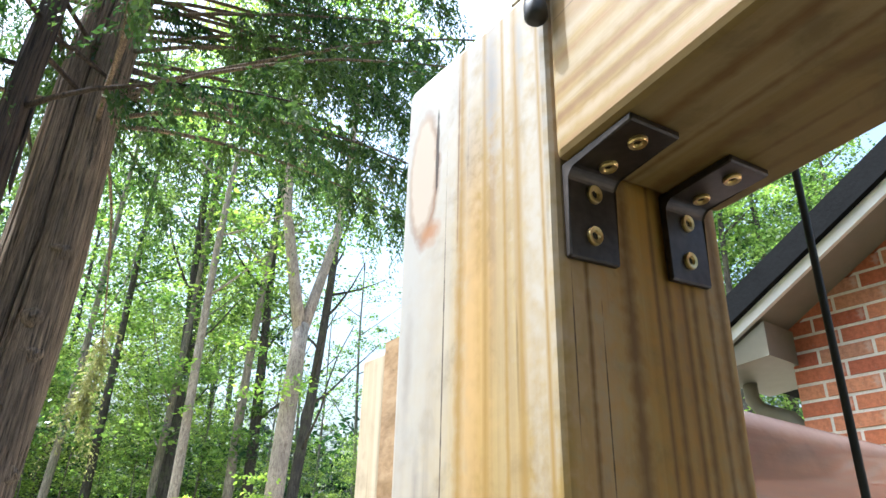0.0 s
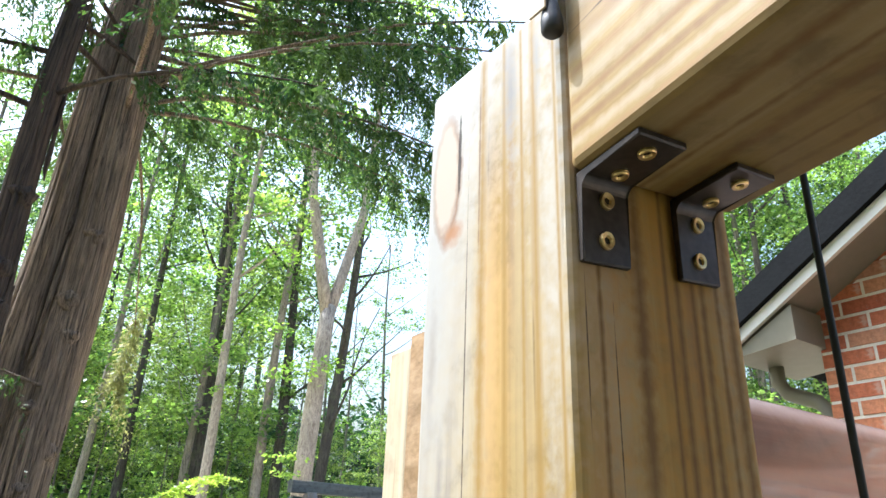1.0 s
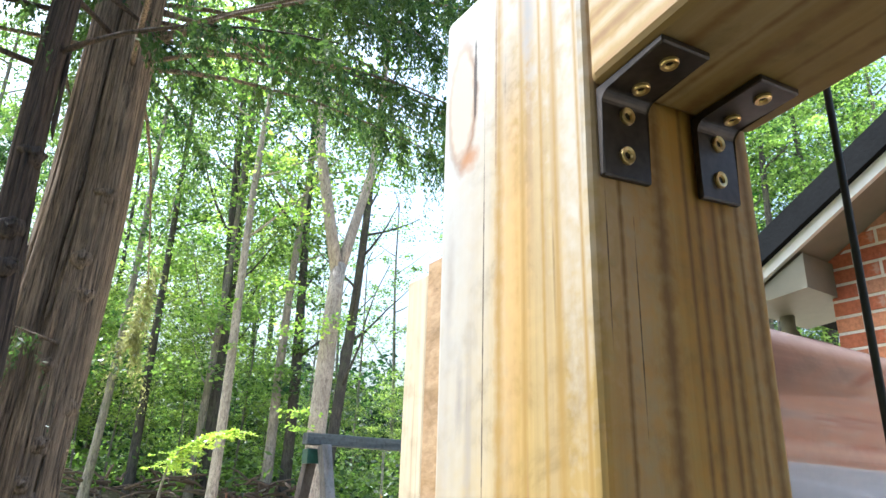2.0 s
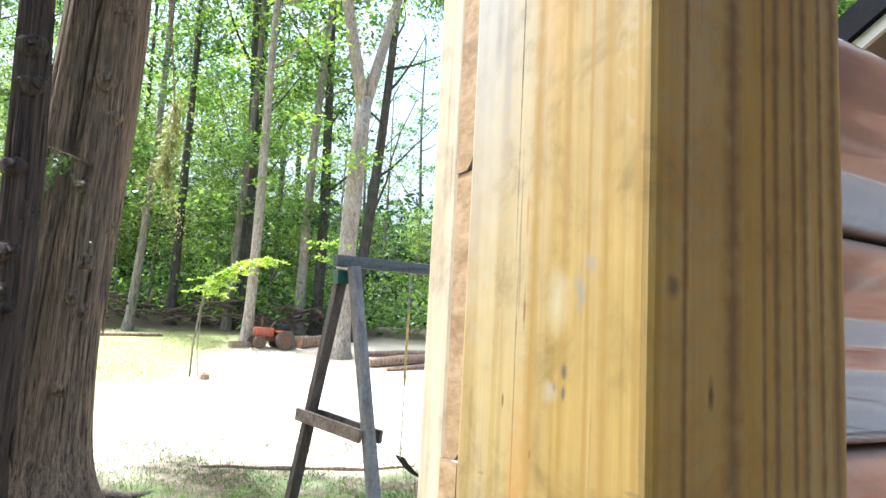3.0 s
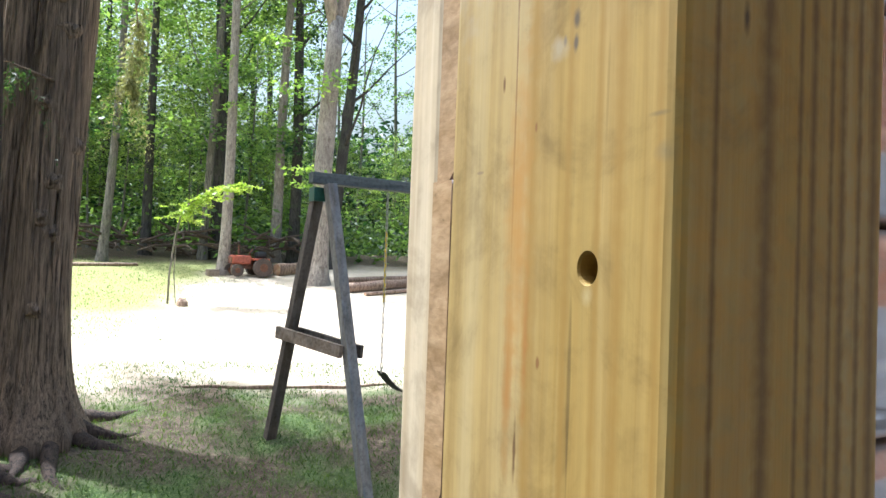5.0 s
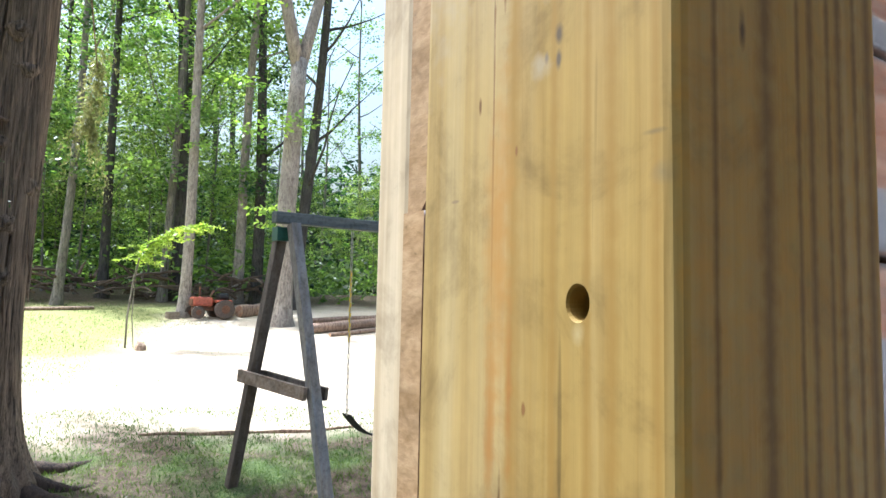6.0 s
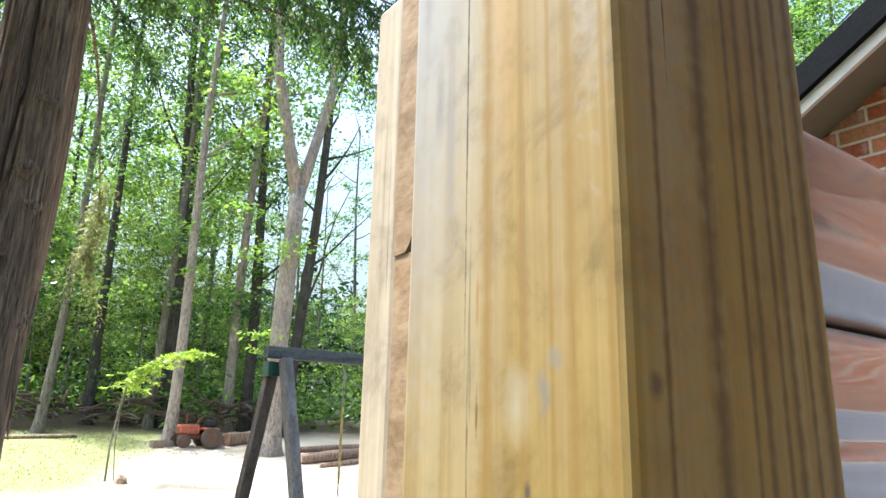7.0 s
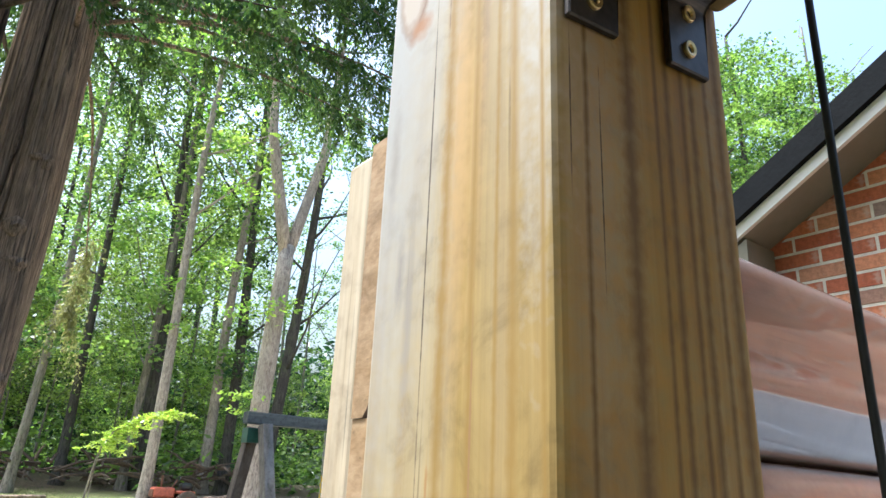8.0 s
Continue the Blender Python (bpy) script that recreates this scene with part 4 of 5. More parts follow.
def cedar(name, base, label, stems, n_branch, z_lo, z_hi, reach, mat, seed, aim=None, low=None):
    """A cedar with fluted, flaring stems, dead stubs, drooping boughs and flat sprays."""
    rng = np.random.default_rng(seed)
    rnd = random.Random(seed)
    bx, by = base
    b0 = gz(bx, by)
    ob = thing(name, (bx, by, b0), label, "tree")
    for off, lean, r, top, skin in stems:
        pts, radii = [], []
        z = b0 - 0.15
        while z < top:
            h = z - b0
            pts.append((bx + off[0] + lean[0] * h + 0.03 * math.sin(h * 1.3 + seed), by + off[1] + lean[1] * h, z))
            radii.append(r * (1 - 0.62 * max(0, h) / top) * (1 + 0.75 * math.exp(-max(0, h) / 0.28)))
            z += 0.06 if h < 1 else (0.12 if h < 6 else 0.5)
        bm = tube(pts, radii, 120, 0.05, 5.0, 0.15, seed * 3.7)
        part("trunk", bm, skin, ob, "fluted stringy brown bark", smooth=True)
    off, lean, r, top, skin = stems[0]

    def axis(z):
        h = z - b0
        return np.array((bx + off[0] + lean[0] * h, by + off[1] + lean[1] * h, z))
    # knots and dead stubs
    for z, a in ((0.9, -95), (1.5, -80), (1.62, -100), (1.9, -85), (2.5, -110), (3.1, -70), (3.4, -95), (4.0, -75), (2.2, -40)):
        c = axis(z)
        d = np.array((math.cos(radians(a)), math.sin(radians(a)), 0.15))
        rr = r * (1 - 0.62 * (z - b0) / top)
        part("knot", tube([c + d * rr * 0.7, c + d * rr * 0.97, c + d * (rr + 0.018), c + d * (rr + 0.024), c + d * (rr + 0.004)], [0.100, 0.075, 0.055, 0.034, 0.014], 14, 0.6, seed=z), skin, ob, "dark dead branch knot", smooth=True)
    for k in range(26):
        z, an = rnd.uniform(b0 + 0.4, 4.5), radians(rnd.uniform(-170, 10))
        c = axis(z)
        L = rnd.uniform(0.25, 0.9)
        pts = []
        for i in range(6):
            cc = axis(z + L * i / 5)
            rr = r * (1 - 0.62 * (cc[2] - b0) / top) * (1 + 0.75 * math.exp(-(cc[2] - b0) / 0.28))
            pts.append(cc + np.array((math.cos(an), math.sin(an), 0)) * (rr * 1.0 + 0.012 * (i in (0, 5))))
            an += rnd.uniform(-0.02, 0.02)
        part("bark_strip", tube(pts, [0.004, 0.016, 0.02, 0.018, 0.014, 0.004], 7, 0.4, seed=k), skin, ob)
    # surface roots that run out from the flare
    for k in range(7):
        an = radians(-150 + 27 * k + rnd.uniform(-8, 8))
        L = rnd.uniform(0.45, 0.85) * (r / 0.25)
        pts, rad = [], []
        for i in range(7):
            q = r * 0.9 + L * i / 6
            x, y = bx + off[0] + math.cos(an) * q, by + off[1] + math.sin(an) * q
            pts.append((x, y, gz(x, y) + 0.10 * (1 - i / 6) ** 2 * (r / 0.25) - 0.025))
            rad.append(0.075 * (1 - i / 6) ** 0.8 * (r / 0.25) + 0.012)
            an += rnd.uniform(-0.12, 0.12)
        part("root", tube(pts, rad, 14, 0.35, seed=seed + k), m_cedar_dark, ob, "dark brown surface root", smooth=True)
    branches = []
    for k in range(n_branch):
        z = z_lo + (z_hi - z_lo) * (k + rnd.random()) / n_branch
        a = rnd.uniform(0, 2 * math.pi) if aim is None or k % 3 == 0 else radians(rnd.uniform(*aim))
        L = reach * rnd.uniform(0.6, 1.0) * (1.1 - 0.6 * (z - z_lo) / (z_hi - z_lo))
        p, pts = axis(z), []
        d = np.array((math.cos(a), math.sin(a), rnd.uniform(0.05, 0.3)))
        for i in range(8):
            pts.append(tuple(p))
            p = p + d * L / 7
            d = d + np.array((rnd.uniform(-.1, .1), rnd.uniform(-.1, .1), -0.09))
        branches.append(pts)
        part("limb", tube(pts, [0.028 * (1 - 0.85 * i / 7) for i in range(8)], 6), mat, ob, smooth=True)
    me = quads("crown", cedar_sprays(rng, branches, 42, 0.074) - np.array((bx, by, b0)), m_needle)
    cr = new("crown", me)
    cr.parent = ob
    tagged(cr, "dark green drooping cedar foliage")
    # a low hanging bough with pale sprays
    if low:
        c = axis(low[2] + 1.5)
        tip = np.array(low)
        pts = [tuple(c + (tip - c) * u + np.array((0, 0, 0.55 * math.sin(math.pi * u) - 0.3 * u * u + 0.3 * u))) for u in (0, .2, .4, .6, .8, 1.0)]
        part("limb", tube(pts, [0.03, 0.025, 0.018, 0.014, 0.010, 0.006], 6), mat, ob, smooth=True)
        p2 = [tuple(tip + np.array((0.05 * math.sin(k), 0.03 * k, 0.75 - 0.28 * k))) for k in range(6)]
        stub = [tuple(np.array((bx + off[0] + 0.05, by - r + 0.03, 2.70)) + np.array((-0.11, -0.05, 0.02)) * k) for k in range(5)]
        part("limb", tube(stub, [0.016, 0.012, 0.009, 0.006, 0.003], 6), mat, ob, smooth=True)
        small = new("green_tuft", quads("green_tuft", cedar_sprays(rng, [stub], 7, 0.05) - np.array((bx, by, b0)), m_needle))
        small.parent = ob
        tagged(small, "small green tuft on a dead stub", kind="stuff")
        pale = new("hanging_sprays", quads("hanging_sprays", cedar_sprays(rng, [p2], 46, 0.062) - np.array((bx, by, b0)), m_dry))
        pale.parent = ob
        tagged(pale, "pale yellowish hanging cedar sprays")
    return ob


cedar("cedar_tree", (0.46, 6.22), "large twin-stemmed cedar with stringy reddish brown bark",
      [((-0.188, 0), (0.030, -0.004), 0.252, 12.0, m_cedar), ((-0.53, 0.02), (0.042, 0.0), 0.185, 11.0, m_cedar)], 64, 5.3, 9.6, 5.0, m_cedar, 3, (-72, 8), (1.2, 7.7, 3.75))
# this cedar's shade is put into its darker bark colour
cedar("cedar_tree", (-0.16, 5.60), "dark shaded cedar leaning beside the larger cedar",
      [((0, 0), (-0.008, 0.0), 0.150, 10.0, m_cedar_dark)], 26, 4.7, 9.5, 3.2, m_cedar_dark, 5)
# trunk stands out of view; added for its shade on the near lawn
cedar("cedar_tree", (-3.3, 6.6), "added out-of-view cedar whose dark boughs shade the yard",
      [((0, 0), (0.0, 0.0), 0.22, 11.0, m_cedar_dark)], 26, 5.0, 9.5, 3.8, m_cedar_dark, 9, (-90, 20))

# ---- the wood ----
def crown_mesh(name, seed, r, z0, z1, clumps, per, size, mat):
    rng = np.random.default_rng(seed)
    pos = []
    for _ in range(clumps):
        u = rng.uniform()
        z = z0 + (z1 - z0) * u
        rr = r * math.sin(math.pi * min(1, 0.12 + 0.86 * u)) ** 0.7 * math.sqrt(rng.uniform(0.05, 1))
        a = rng.uniform(0, 2 * math.pi)
        c = np.array((rr * math.cos(a), rr * math.sin(a), z))
        s = rng.uniform(0.18, 0.58)
        pos.append(c + rng.normal(size=(per, 3)) * np.array((s, s, s * 0.35)))
    return quads(name, leaves(rng, np.concatenate(pos), size, 0.55, 0.62), mat)


DENSE = crown_mesh("crown", 15, 2.4, 0.8, 10, 150, 50, 0.26, m_needle)


def tufts(seed, spots):
    """Flat layers of leaves in the sunlit colour round a trunk; spots: offset x, y, height, spread."""
    rng = np.random.default_rng(seed)
    pos = [np.array((x, y, z)) + rng.normal(size=(int(150 * w), 3)) * np.array((w * 0.5, w * 0.4, w * 0.13)) for x, y, z, w in spots]
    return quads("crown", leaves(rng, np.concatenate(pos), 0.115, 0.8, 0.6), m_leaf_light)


TUFTS = [tufts(16, ((0.2, -0.2, 3.6, 0.5), (-0.1, 0.1, 4.6, 0.6), (0.4, 0, 5.2, 0.5), (-0.4, 0.2, 6.3, 0.7), (0.5, 0, 6.9, 0.6))),
         tufts(17, ((0.05, -0.2, 3.3, 0.55), (0.5, 0.0, 4.6, 0.5), (-0.3, 0, 5.6, 0.6), (0.4, 0.2, 6.4, 0.7), (1.0, 0.1, 5.2, 0.6))),
         tufts(18, ((-0.55, -0.3, 2.3, 0.4), (-0.5, -0.3, 2.0, 0.3), (-0.65, -0.2, 3.9, 0.55), (-0.2, -0.3, 4.1, 0.6), (0.25, -0.2, 4.25, 0.5), (-0.9, 0, 4.9, 0.45), (-0.8, 0.1, 6.6, 0.7), (-0.2, 0.3, 7.4, 0.6)))]
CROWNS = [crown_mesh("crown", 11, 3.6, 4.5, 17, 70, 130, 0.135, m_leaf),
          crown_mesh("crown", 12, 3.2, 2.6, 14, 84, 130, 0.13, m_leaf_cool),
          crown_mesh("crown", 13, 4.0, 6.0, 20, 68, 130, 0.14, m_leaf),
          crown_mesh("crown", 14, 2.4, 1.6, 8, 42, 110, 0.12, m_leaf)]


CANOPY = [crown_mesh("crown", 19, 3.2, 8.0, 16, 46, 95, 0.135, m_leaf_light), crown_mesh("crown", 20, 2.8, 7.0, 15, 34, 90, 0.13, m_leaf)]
SPARSE = crown_mesh("crown", 21, 3.4, 4.0, 15, 38, 75, 0.15, m_leaf_cool)


def trunk_mesh(h, r, lean, mat, seed, fork=None, limbs=7, first=4.5, split=False):
    """A tapered trunk in local coordinates, with limbs; fork: height at which it divides; split: each limb a mesh of its own."""
    rnd = random.Random(seed)
    bm = bmesh.new()
    apart = []

    def limb_bm():
        if split:
            apart.append(bmesh.new())
            return apart[-1]
        return bm

    def at(z):
        return Vector((lean[0] * z + 0.06 * math.sin(z * 0.5 + seed), lean[1] * z, z))
    top = fork or h
    zs = [-0.2, 0, 0.15, 0.4] + [0.8 * k for k in range(1, int(top / 0.8) + 1)]
    rad = [r * (1 - 0.75 * max(0, z) / h) * (1 + 0.5 * math.exp(-max(z, 0) / 0.25)) for z in zs]
    add_tube(bm, [at(z) for z in zs], rad, 14, 0.12, seed=seed)
    if fork:
        for s, k in ((-1, 0.9), (1, 0.8)):
            p = at(zs[-1]) - Vector((0, 0, 0.3))
            pts = [p]
            for i in range(10):
                p = p + Vector((s * (0.24 if i < 3 else 0.07), 0.03 * s, 0.95))
                pts.append(p)
            add_tube(limb_bm(), pts, [rad[-1] * k * (1 - 0.08 * i) for i in range(11)], 12, 0.1, seed=seed + s)
    for k in range(limbs):
        z = first + (h - first) * (k + rnd.random() * 0.8) / limbs
        if fork and z > fork:
            continue
        a = rnd.uniform(0, 2 * math.pi)
        L = rnd.uniform(1.2, 2.6)
        d = Vector((math.cos(a), math.sin(a), rnd.uniform(0.4, 1.0)))
        p, pts = at(z), []
        for i in range(6):
            pts.append(p.copy())
            p = p + d * L / 5
            d = d + Vector((rnd.uniform(-.25, .25), rnd.uniform(-.25, .25), 0.1))
        add_tube(limb_bm(), pts, [max(0.012, r * 0.28 * (1 - i / 6)) for i in range(6)], 6)
    trunk = mesh_of("trunk", bm, mat, True)
    return [trunk] + [mesh_of("limb", q, mat, True) for q in apart] if split else trunk


def tree(x, y, trunk, crown, label, turn=0.0, scale=1.0, group="trees of the wood"):
    ob = thing("tree", (x, y, gz(x, y)), label, "tree", group)
    ob.rotation_euler.z = turn
    ob.scale = (scale,) * 3
    pieces = [("trunk" if i == 0 else "limb", me) for i, me in enumerate(trunk)] if isinstance(trunk, list) else [("trunk", trunk)]
    for me in crown if isinstance(crown, list) else [crown]:
        if me:
            pieces.append(("crown", me))
    for name, me in pieces:
        p = new(name, me)
        p.parent = ob
    return ob


# the trunks at the edge of the wood
tree(4.31, 14.80, trunk_mesh(16, 0.118, (0.022, 0), m_pale, 1, limbs=7, first=6, split=True), [TUFTS[0], CANOPY[1]], "slender straight tree with pale smooth bark")
tree(6.25, 16.96, trunk_mesh(16, 0.135, (0.035, -0.01), m_pale, 2, limbs=7, first=5, split=True), [TUFTS[1], CANOPY[1]], "slender pale trunk at the edge of the wood")
tree(6.73, 16.78, trunk_mesh(17, 0.15, (0.02, 0), m_dark, 3, limbs=16, first=3.5, split=True), None, "tall straight tree with dark bark", 2.0)
tree(5.88, 13.30, trunk_mesh(18, 0.215, (0.024, 0), m_pale, 4, fork=6.0, limbs=0, split=True), [TUFTS[2], CANOPY[0]], "stout forked tree with peeling pale bark", 0.0)
tree(7.22, 15.6, trunk_mesh(16, 0.15, (0.060, -0.03), m_dark, 5, limbs=20, first=2.6, split=True), None, "dark leaning tree with bare side branches")
tree(2.34, 16.93, trunk_mesh(15, 0.10, (0.03, 0), m_grey, 6, split=True), None, "thin grey tree at the edge of the wood")
tree(3.44, 18.1, trunk_mesh(15, 0.12, (0.01, 0), m_dark, 7, split=True), CROWNS[1], "thin dark tree at the edge of the wood", 1.3)
tree(4.62, 17.2, trunk_mesh(15, 0.10, (-0.03, 0), m_grey, 8, limbs=10, first=2.5, split=True), None, "thin grey tree leaning slightly", 2.1)
tree(4.98, 17.4, trunk_mesh(17, 0.16, (0.03, 0), m_dark, 9, split=True), CROWNS[1], "dark-barked tree at the edge of the wood", 3.0)
TRUNKS = [trunk_mesh(16, 0.13, (0.02, 0.0), m_grey, 21), trunk_mesh(15, 0.16, (-0.03, 0.01), m_dark, 22), trunk_mesh(14, 0.09, (0.04, 0.02), m_grey, 23), trunk_mesh(17, 0.2, (0.0, 0.02), m_dark, 24)]
SLIM = trunk_mesh(7, 0.045, (0.03, 0.02), m_grey, 25, limbs=5, first=2)
rnd = random.Random(31)
spots = []
tries = 0
while len(spots) < 20 and tries < 6000:
    tries += 1
    a = radians(rnd.uniform(-3, 52))        # from +y towards +x
    d = rnd.uniform(20.5, 38)
    x, y = d * math.sin(a), d * math.cos(a)
    if (23.5 < math.degrees(a) < 33 and d < 37) or (20 < math.degrees(a) < 38 and d < 28):      # a gap in the wood, with sky in it
        continue
    if all((x - p) ** 2 + (y - q) ** 2 > 9 for p, q in spots):
        spots.append((x, y))
for k, (x, y) in enumerate(spots):
    tree(x, y, TRUNKS[k % 4], CROWNS[(0, 1, 2, 1)[rnd.randrange(4)]], ("grey-barked leafy tree in the wood", "dark-barked leafy tree in the wood", "slim grey leafy tree in the wood", "stout dark leafy tree in the wood")[k % 4],
         rnd.uniform(0, 6.28), rnd.uniform(0.8, 1.12))
for k in range(40):
    a, d = radians(rnd.uniform(-2, 48)), rnd.uniform(18.8, 25)
    tree(d * math.sin(a), d * math.cos(a), SLIM, CROWNS[3], "leafy light green sapling under the trees", rnd.uniform(0, 6.28), rnd.uniform(0.5, 1.0) * (0.55 if 20 < math.degrees(a) < 36 else 1.0), "saplings of the wood")
# thin-leaved trees in the gap
for x, y, k, sc in ((13.0, 25.5, 2, 0.75), (15.6, 27.0, 0, 0.85), (11.6, 27.5, 2, 0.7), (17.0, 25.0, 2, 0.8), (14.2, 30.0, 0, 0.8)):
    tree(x, y, TRUNKS[k], SPARSE, "thin-leaved tree against the sky", x, sc)
# trees behind the house
for x, y, k, s in ((15.5, 9.0, 0, 0.9), (17.5, 12.5, 1, 0.95), (20, 8.5, 1, 0.9), (22, 13, 0, 1.0), (19, 16.5, 1, 1.0), (25, 10, 1, 1.0), (26, 16, 2, 1.0), (14.8, 13.5, 1, 0.85), (14.0, 8.0, 1, 0.8), (16.2, 10.6, 1, 0.9), (18.5, 7.2, 0, 0.85), (13.2, 10.4, 1, 0.75), (21, 10.5, 1, 1.0), (17.0, 8.2, 1, 0.9)):
    tree(x, y, TRUNKS[k], CROWNS[1], "leafy tree behind the house", k * 1.7 + x, s, "trees behind the house")
# unseen evergreens added behind the camera to keep light off the post's -y face
for k in range(13):
    a, d = radians(150 + 11 * k), 6.6 + (k * 37 % 5) * 0.7
    x, y = d * math.sin(a), d * math.cos(a)
    if not (x > 0.2 and y > -7.5):
        tree(x, y, TRUNKS[k % 4], DENSE, "unseen dark evergreen added to block light behind the camera", k, 0.8, "trees round the yard")
# low growth under the trees
rng = np.random.default_rng(50)
pos = []
for _ in range(380):
    a, d = math.radians(rng.uniform(-4, 56)), rng.uniform(17.6, 33)
    h = rng.uniform(0.3, 1.0) * (2.6 if d > 20 else 1.3)
    c = np.array((d * math.sin(a), d * math.cos(a), 1.7 + h * rng.uniform(0.15, 1)))
    pos.append(c + rng.normal(size=(80, 3)) * np.array((0.45, 0.45, 0.28)))
pos = np.concatenate(pos)
tagged(new("undergrowth", quads("undergrowth", leaves(rng, pos, 0.18), m_leaf_cool)), "low leafy undergrowth in the wood", "undergrowth", kind="stuff")
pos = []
# far leaves take the near-black copy as a painted shaded backdrop
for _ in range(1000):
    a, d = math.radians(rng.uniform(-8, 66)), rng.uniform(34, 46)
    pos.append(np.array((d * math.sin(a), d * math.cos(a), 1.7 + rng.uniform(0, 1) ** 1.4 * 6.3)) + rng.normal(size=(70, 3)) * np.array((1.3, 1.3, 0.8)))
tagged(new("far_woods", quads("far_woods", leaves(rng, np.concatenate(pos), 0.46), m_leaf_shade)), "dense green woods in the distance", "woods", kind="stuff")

# ---- sapling, tractor, logs ----
sap = thing("sapling", (2.86, 12.43, gz(2.86, 12.43)), "bent young tree with bright green compound leaves", "tree")
zb = gz(2.86, 12.43)
stem = [(2.80, 12.43, zb - 0.05), (2.80, 12.40, zb + 0.5), (2.85, 12.33, zb + 1.1), (2.90, 12.28, 2.15), (3.02, 12.25, 2.38), (3.3, 12.17, 2.58), (3.55, 12.08, 2.70), (3.8, 12.0, 2.74)]
part("trunk", tube(stem, [0.017, 0.015, 0.014, 0.013, 0.011, 0.009, 0.007, 0.004], 8), m_grey, sap, smooth=True)
part("trunk", tube([(2.93, 12.43, zb - 0.05), (2.87, 12.4, zb + 0.5), (2.87, 12.33, zb + 1.1), (2.90, 12.28, 2.1)], 0.008, 6), m_grey, sap, smooth=True)
rng = np.random.default_rng(61)
pos, dirs = [], []
for _ in range(52):
    u = rng.uniform(2.9, 6.9)
    i = int(u)
    p = np.array(stem[i]) + (np.array(stem[min(i + 1, 7)]) - np.array(stem[i])) * (u - i)
    a = rng.uniform(0, 6.28)
    d = np.array((math.cos(a) * 0.9 + 0.1, math.sin(a) * 0.6, rng.uniform(-0.2, 0.12)))
    L = rng.uniform(0.22, 0.50)
    for k in range(14):
        for s in (-1, 1):
            pos.append(p + d * L * k / 13 - np.array((0, 0, 0.07 * (k / 13) ** 2)))
            dirs.append(d * 0.4 + np.array((-d[1], d[0], -0.1)) * s)
cr = new("crown", quads("crown", leaves(rng, np.array(pos) - np.array((2.86, 12.43, zb)), 0.075, width=0.5, along=np.array(dirs)), m_sapleaf))
cr.parent = sap
tagged(cr, "bright yellow-green feathery leaves")
sap.location += Vector((-0.29, -0.88, -0.115))
solo("stump", tube([(2.69, 11.34, gz(2.69, 11.34) - 0.05), (2.69, 11.34, gz(2.69, 11.34) + 0.07), (2.70, 11.33, gz(2.69, 11.34) + 0.10)], [0.10, 0.085, 0.06], 10, 0.3), m_logbark, (2.69, 11.34, gz(2.69, 11.34)), "small brown stump beside the sapling", "stump")


def log(name, a, b, r, label, seed, end=m_cutlog, group="logs"):
    a, b = Vector(a), Vector(b)
    ob = thing(name, a, label, "log", group)
    n = 7
    part("bark", tube([a.lerp(b, k / n) for k in range(n + 1)], [r * (1 + 0.08 * math.sin(k * 1.7 + seed)) for k in range(n + 1)], 16, 0.25, seed=seed), m_logbark, ob, smooth=True)
    d = (b - a).normalized()
    for p, s in ((a, -1), (b, 1)):
        part("cut_end", tube([p - d * s * 0.02, p + d * s * 0.006], [r * 0.93, r * 0.9], 14, 0.2, seed=seed), end, ob, "pale sawn end")
    return ob


def on_ground(x, y, r):
    return (x, y, gz(x, y) + r * 0.9)


log("log", on_ground(5.42, 14.45, 0.14), on_ground(6.5, 14.85, 0.14), 0.14, "thick pale sawn log lying on the ground", 1)
log("log", on_ground(5.90, 12.05, 0.095), on_ground(7.6, 12.3, 0.095), 0.095, "long fallen log with brown bark", 2)
log("log", on_ground(6.05, 11.55, 0.04), on_ground(8.3, 11.9, 0.04), 0.04, "thin fallen log in the grass", 3)
log("log", on_ground(6.3, 13.4, 0.06), on_ground(9.2, 13.0, 0.06), 0.06, "pale fallen log in the sun", 4)
log("log", on_ground(1.45, 15.9, 0.04), on_ground(2.9, 16.1, 0.04), 0.04, "grey fallen log at the edge of the wood", 5)
log("log", on_ground(5.06, 14.25, 0.17), on_ground(5.30, 15.1, 0.17), 0.17, "short thick log with its brown end showing", 6)


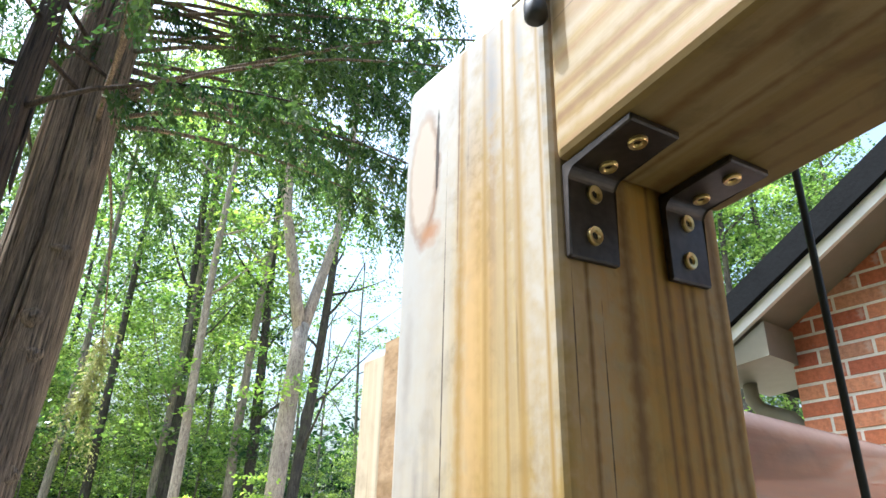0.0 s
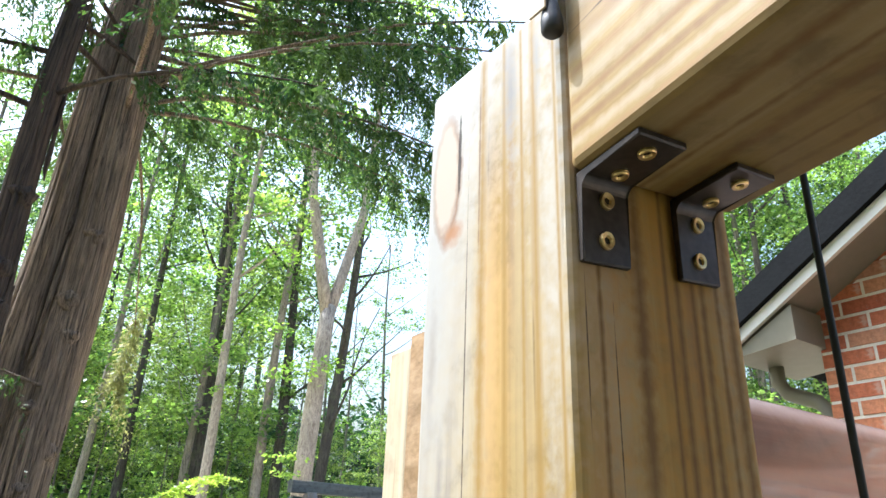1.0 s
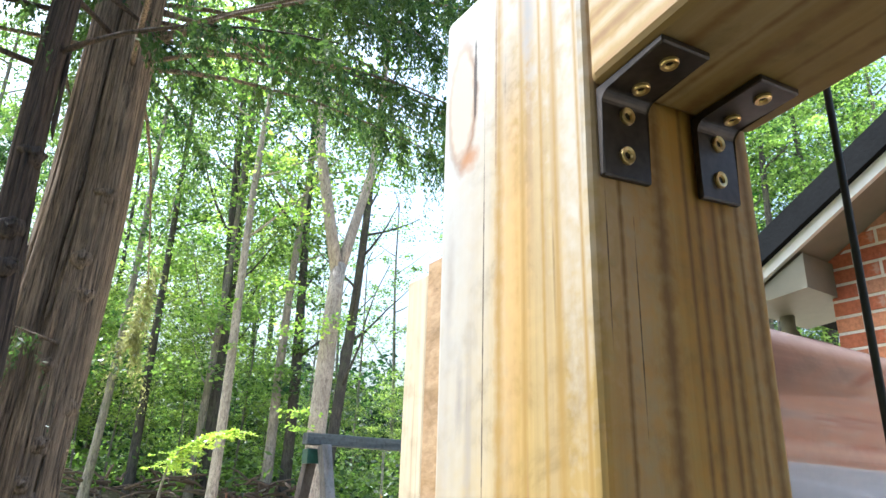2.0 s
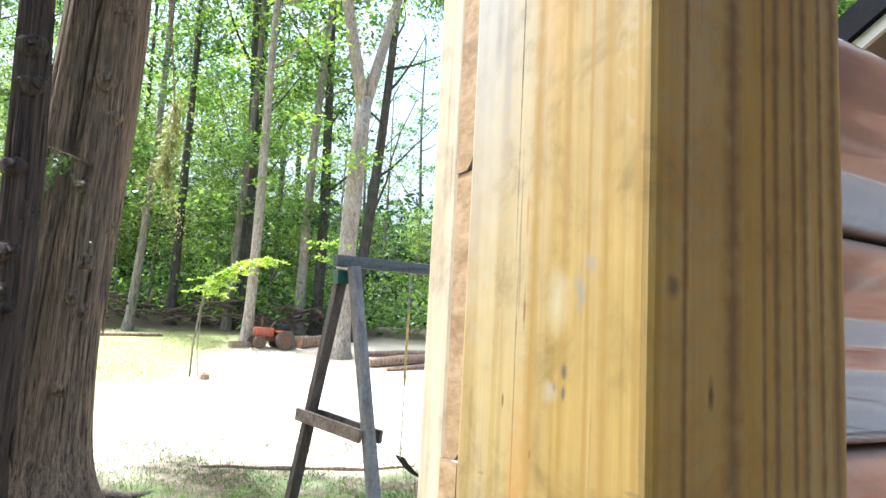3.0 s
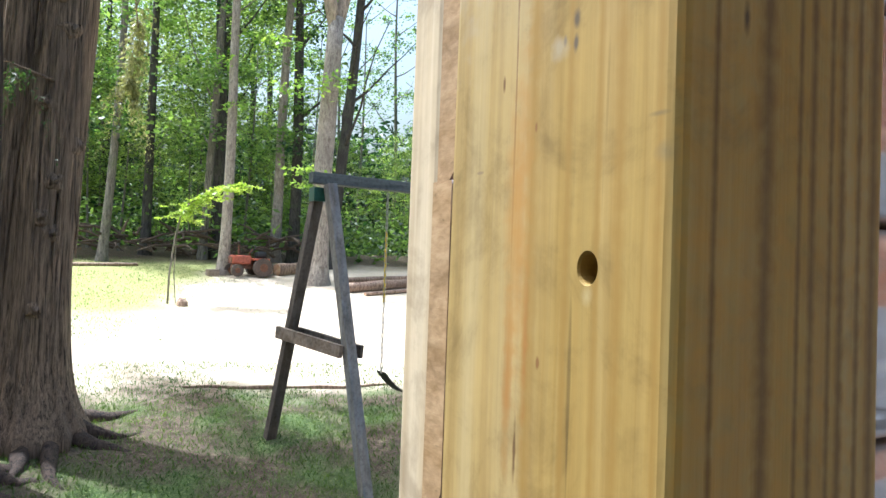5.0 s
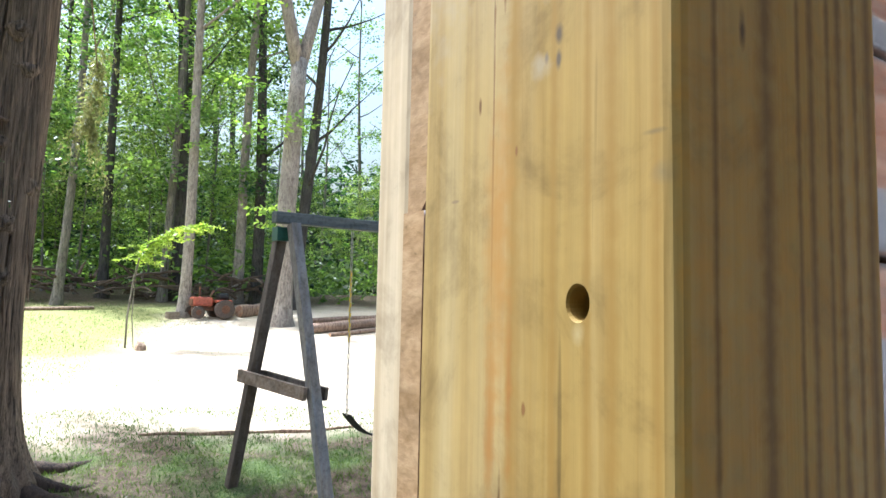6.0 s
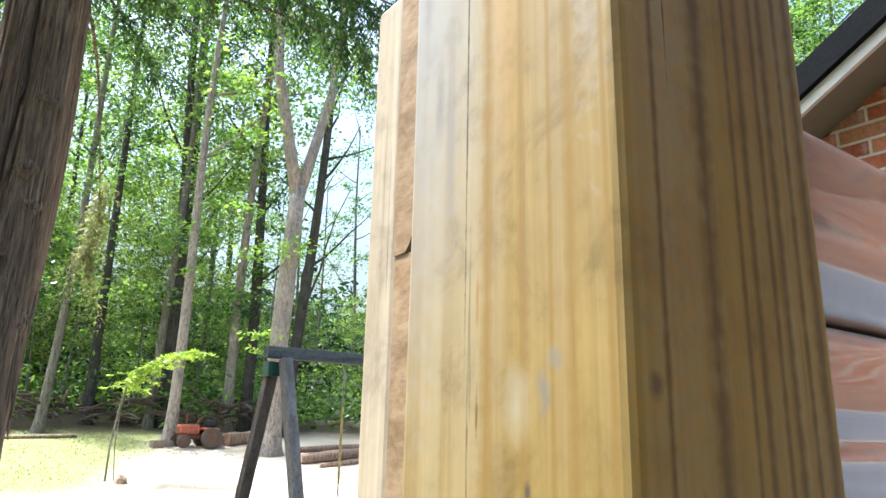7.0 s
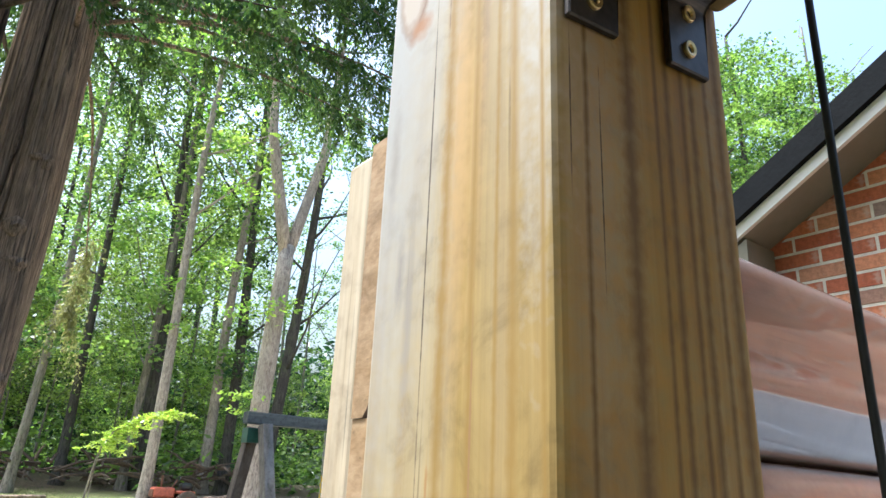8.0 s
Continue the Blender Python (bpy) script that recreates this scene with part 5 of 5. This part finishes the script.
def tractor(x, y):
    """A small orange garden tractor, seen from its front quarter."""
    z = gz(x, y)
    ob = thing("tractor", (x, y, z), "small faded orange garden tractor parked by the wood", "tractor")

    def P(u, v, w):
        return (x + 0.68 * u, y + 0.68 * v, z + 0.68 * w)
    part("hood", box(P(-0.38, -0.22, 0.38), P(0.22, 0.22, 0.66), 0.04), m_orange, ob, "faded orange hood")
    part("grille", box(P(-0.405, -0.17, 0.40), P(-0.375, 0.17, 0.60), 0.008), m_rust, ob)
    part("chassis", box(P(-0.35, -0.13, 0.24), P(0.62, 0.13, 0.39), 0.015), m_rust, ob)
    part("fender", box(P(0.25, -0.40, 0.50), P(0.75, 0.40, 0.58), 0.03), m_orange, ob, "orange rear fender")
    part("seat", box(P(0.40, -0.18, 0.58), P(0.72, 0.18, 0.80), 0.05), m_rubber, ob, "cracked black seat")
    part("steering_wheel", tube([P(0.30 + 0.12 * math.sin(t) * 0.5, 0.15 * math.cos(t), 0.86 + 0.12 * math.sin(t)) for t in [6.283 * k / 18 for k in range(19)]], 0.010, 6), m_rubber, ob)
    part("steering_column", tube([P(0.16, 0, 0.64), P(0.30, 0, 0.86)], 0.018, 8), m_rust, ob)
    part("exhaust", tube([P(-0.1, 0.1, 0.62), P(-0.1, 0.1, 0.98)], 0.022, 8), m_rust, ob)
    for u, r, w in ((-0.28, 0.19, 0.13), (0.52, 0.29, 0.2)):
        for s in (-1, 1):
            c = s * 0.36
            wheel = part("tyre", tube([P(u, c - w / 2, r), P(u, c - w / 2.2, r), P(u, c + w / 2.2, r), P(u, c + w / 2, r)], [r * 0.56, r * 0.68, r * 0.68, r * 0.56], 24), m_tyre, ob, "dusty tyre")
            part("rim", tube([P(u, c - w / 2 - 0.008, r), P(u, c + w / 2 + 0.008, r)], r * 0.30, 16), m_rust, wheel, "rusty wheel rim")
    return ob


tractor(4.66, 14.45)
solo("wooden_crate", box((3.98, 14.5, gz(4.1, 14.6) - 0.02), (4.20, 14.75, gz(4.1, 14.6) + 0.14), 0.01), m_crossbar, (4.1, 14.6, gz(4.1, 14.6)), "low brown timber block beside the trunk", "block")
# brush pile
bm = bmesh.new()
rnd = random.Random(70)
for k in range(150):
    a = radians(rnd.uniform(2, 24))
    d = rnd.uniform(17.2, 18.8)
    p = Vector((d * math.sin(a), d * math.cos(a), 1.5 + rnd.uniform(0, 0.55)))
    q = p + Vector((rnd.uniform(-1, 1), rnd.uniform(-0.5, 0.5), rnd.uniform(-0.25, 0.3)))
    add_tube(bm, [p, p.lerp(q, 0.5) + Vector((0, 0, 0.05)), q], [0.04, 0.03, 0.012], 5)
solo("brush_pile", bm, m_debris, (0, 0, 0), "heap of dead branches along the wood's edge", "brush", kind="stuff")
# fallen branch
bp = [(1.62 + 0.26 * k, 6.97 - 0.075 * k + 0.03 * math.sin(k * 1.9), gz(1.62 + 0.26 * k, 6.97 - 0.075 * k) + 0.012 + 0.008 * math.sin(k * 2.7)) for k in range(9)]
solo("fallen_branch", tube(bp, [0.010, 0.016, 0.019, 0.02, 0.018, 0.02, 0.017, 0.014, 0.008], 8, 0.4), m_logbark, bp[0], "thin branch lying across the lawn", "branch")

# ---- grass ----
rng = np.random.default_rng(80)
pts = []
while len(pts) < 46000:
    a, d = radians(rng.uniform(-6, 50)), rng.uniform(3.2, 8.2)
    x, y = d * math.sin(a), d * math.cos(a)
    if noise.noise(Vector((x * 1.1, y * 1.1, 3))) > -0.12 - rng.uniform(0, 0.25) - (0.3 if d < 6.5 else 0):
        pts.append((x, y, gz(x, y)))
while len(pts) < 62000:
    a, d = radians(-4 + 26 * rng.beta(1.1, 2.2)), rng.uniform(9, 17.8)
    x, y = d * math.sin(a), d * math.cos(a)
    if noise.noise(Vector((x * 0.6, y * 0.6, 9))) > -0.2 + rng.uniform(-.2, .2):
        pts.append((x, y, gz(x, y)))
pts = np.array(pts)
up = np.tile((0, 0, 1.0), (len(pts), 1)) + rng.normal(size=(len(pts), 3)) * 0.45
up[:, 2] = np.abs(up[:, 2]) * 0.6 + 0.2
tagged(new("grass", quads("grass", leaves(rng, pts, 0.042, width=0.17, along=up), m_blade)), "short patchy green grass", "grass", kind="stuff")

# ---- bricks of the gable ----
BL, BH, MJ = 0.198, 0.0515, 0.0155
bm = box((-0.0020, 0, 0), (0.03, -BL, BH), 0.0018)
brick_me = mesh_of("brick", bm, m_brick)
bm = box((-0.0020, 0, 0), (0.03, -BL / 2, BH), 0.0018)
half_me = mesh_of("brick", bm, m_brick)
rnd = random.Random(90)
base_z = house.location.z
row = 0
z = hz0 + 0.05
far_bricks = []
while z < rake(RIDGE_Y):
    y = HY
    first = True
    while y > 2 * RIDGE_Y - HY + 0.1:
        half = first and row % 2
        L = BL / 2 if half else BL
        if z < rake(y - L) - 0.05:
            jit = rnd.uniform(-0.001, 0.001)
            in_unseen_door = y - L < 0.46 and y > -1.51 and z < 1.48
            if not in_unseen_door and y > 0.25 and z > 1.75:
                ob = new("brick", half_me if half else brick_me)
                ob.parent = wall
                ob.location = (HX - house.location.x + jit, y - house.location.y, z - base_z)
            elif not in_unseen_door:
                far_bricks.append((HX + jit, y, z, L))
        y -= L + MJ
        first = False
    z += BH + MJ
    row += 1
fb = np.array(far_bricks)
x0, y0, y1, z0, z1 = fb[:, 0] - 0.0020, fb[:, 1], fb[:, 1] - fb[:, 3], fb[:, 2], fb[:, 2] + BH


def face(*c):
    return np.stack([np.stack(p, axis=1) for p in c], axis=1)


xb = x0 + 0.03
co = np.concatenate((face((x0, y0, z0), (x0, y0, z1), (x0, y1, z1), (x0, y1, z0)), face((x0, y0, z1), (xb, y0, z1), (xb, y1, z1), (x0, y1, z1)),
                     face((x0, y0, z0), (xb, y0, z0), (xb, y0, z1), (x0, y0, z1)), face((x0, y1, z0), (x0, y1, z1), (xb, y1, z1), (xb, y1, z0)),
                     face((x0, y0, z0), (x0, y1, z0), (xb, y1, z0), (xb, y0, z0)))) - np.array(house.location)
rest = new("brickwork", quads("brickwork", co, m_brick))
rest.parent = wall
tagged(rest, "rest of the brick courses", kind="stuff")
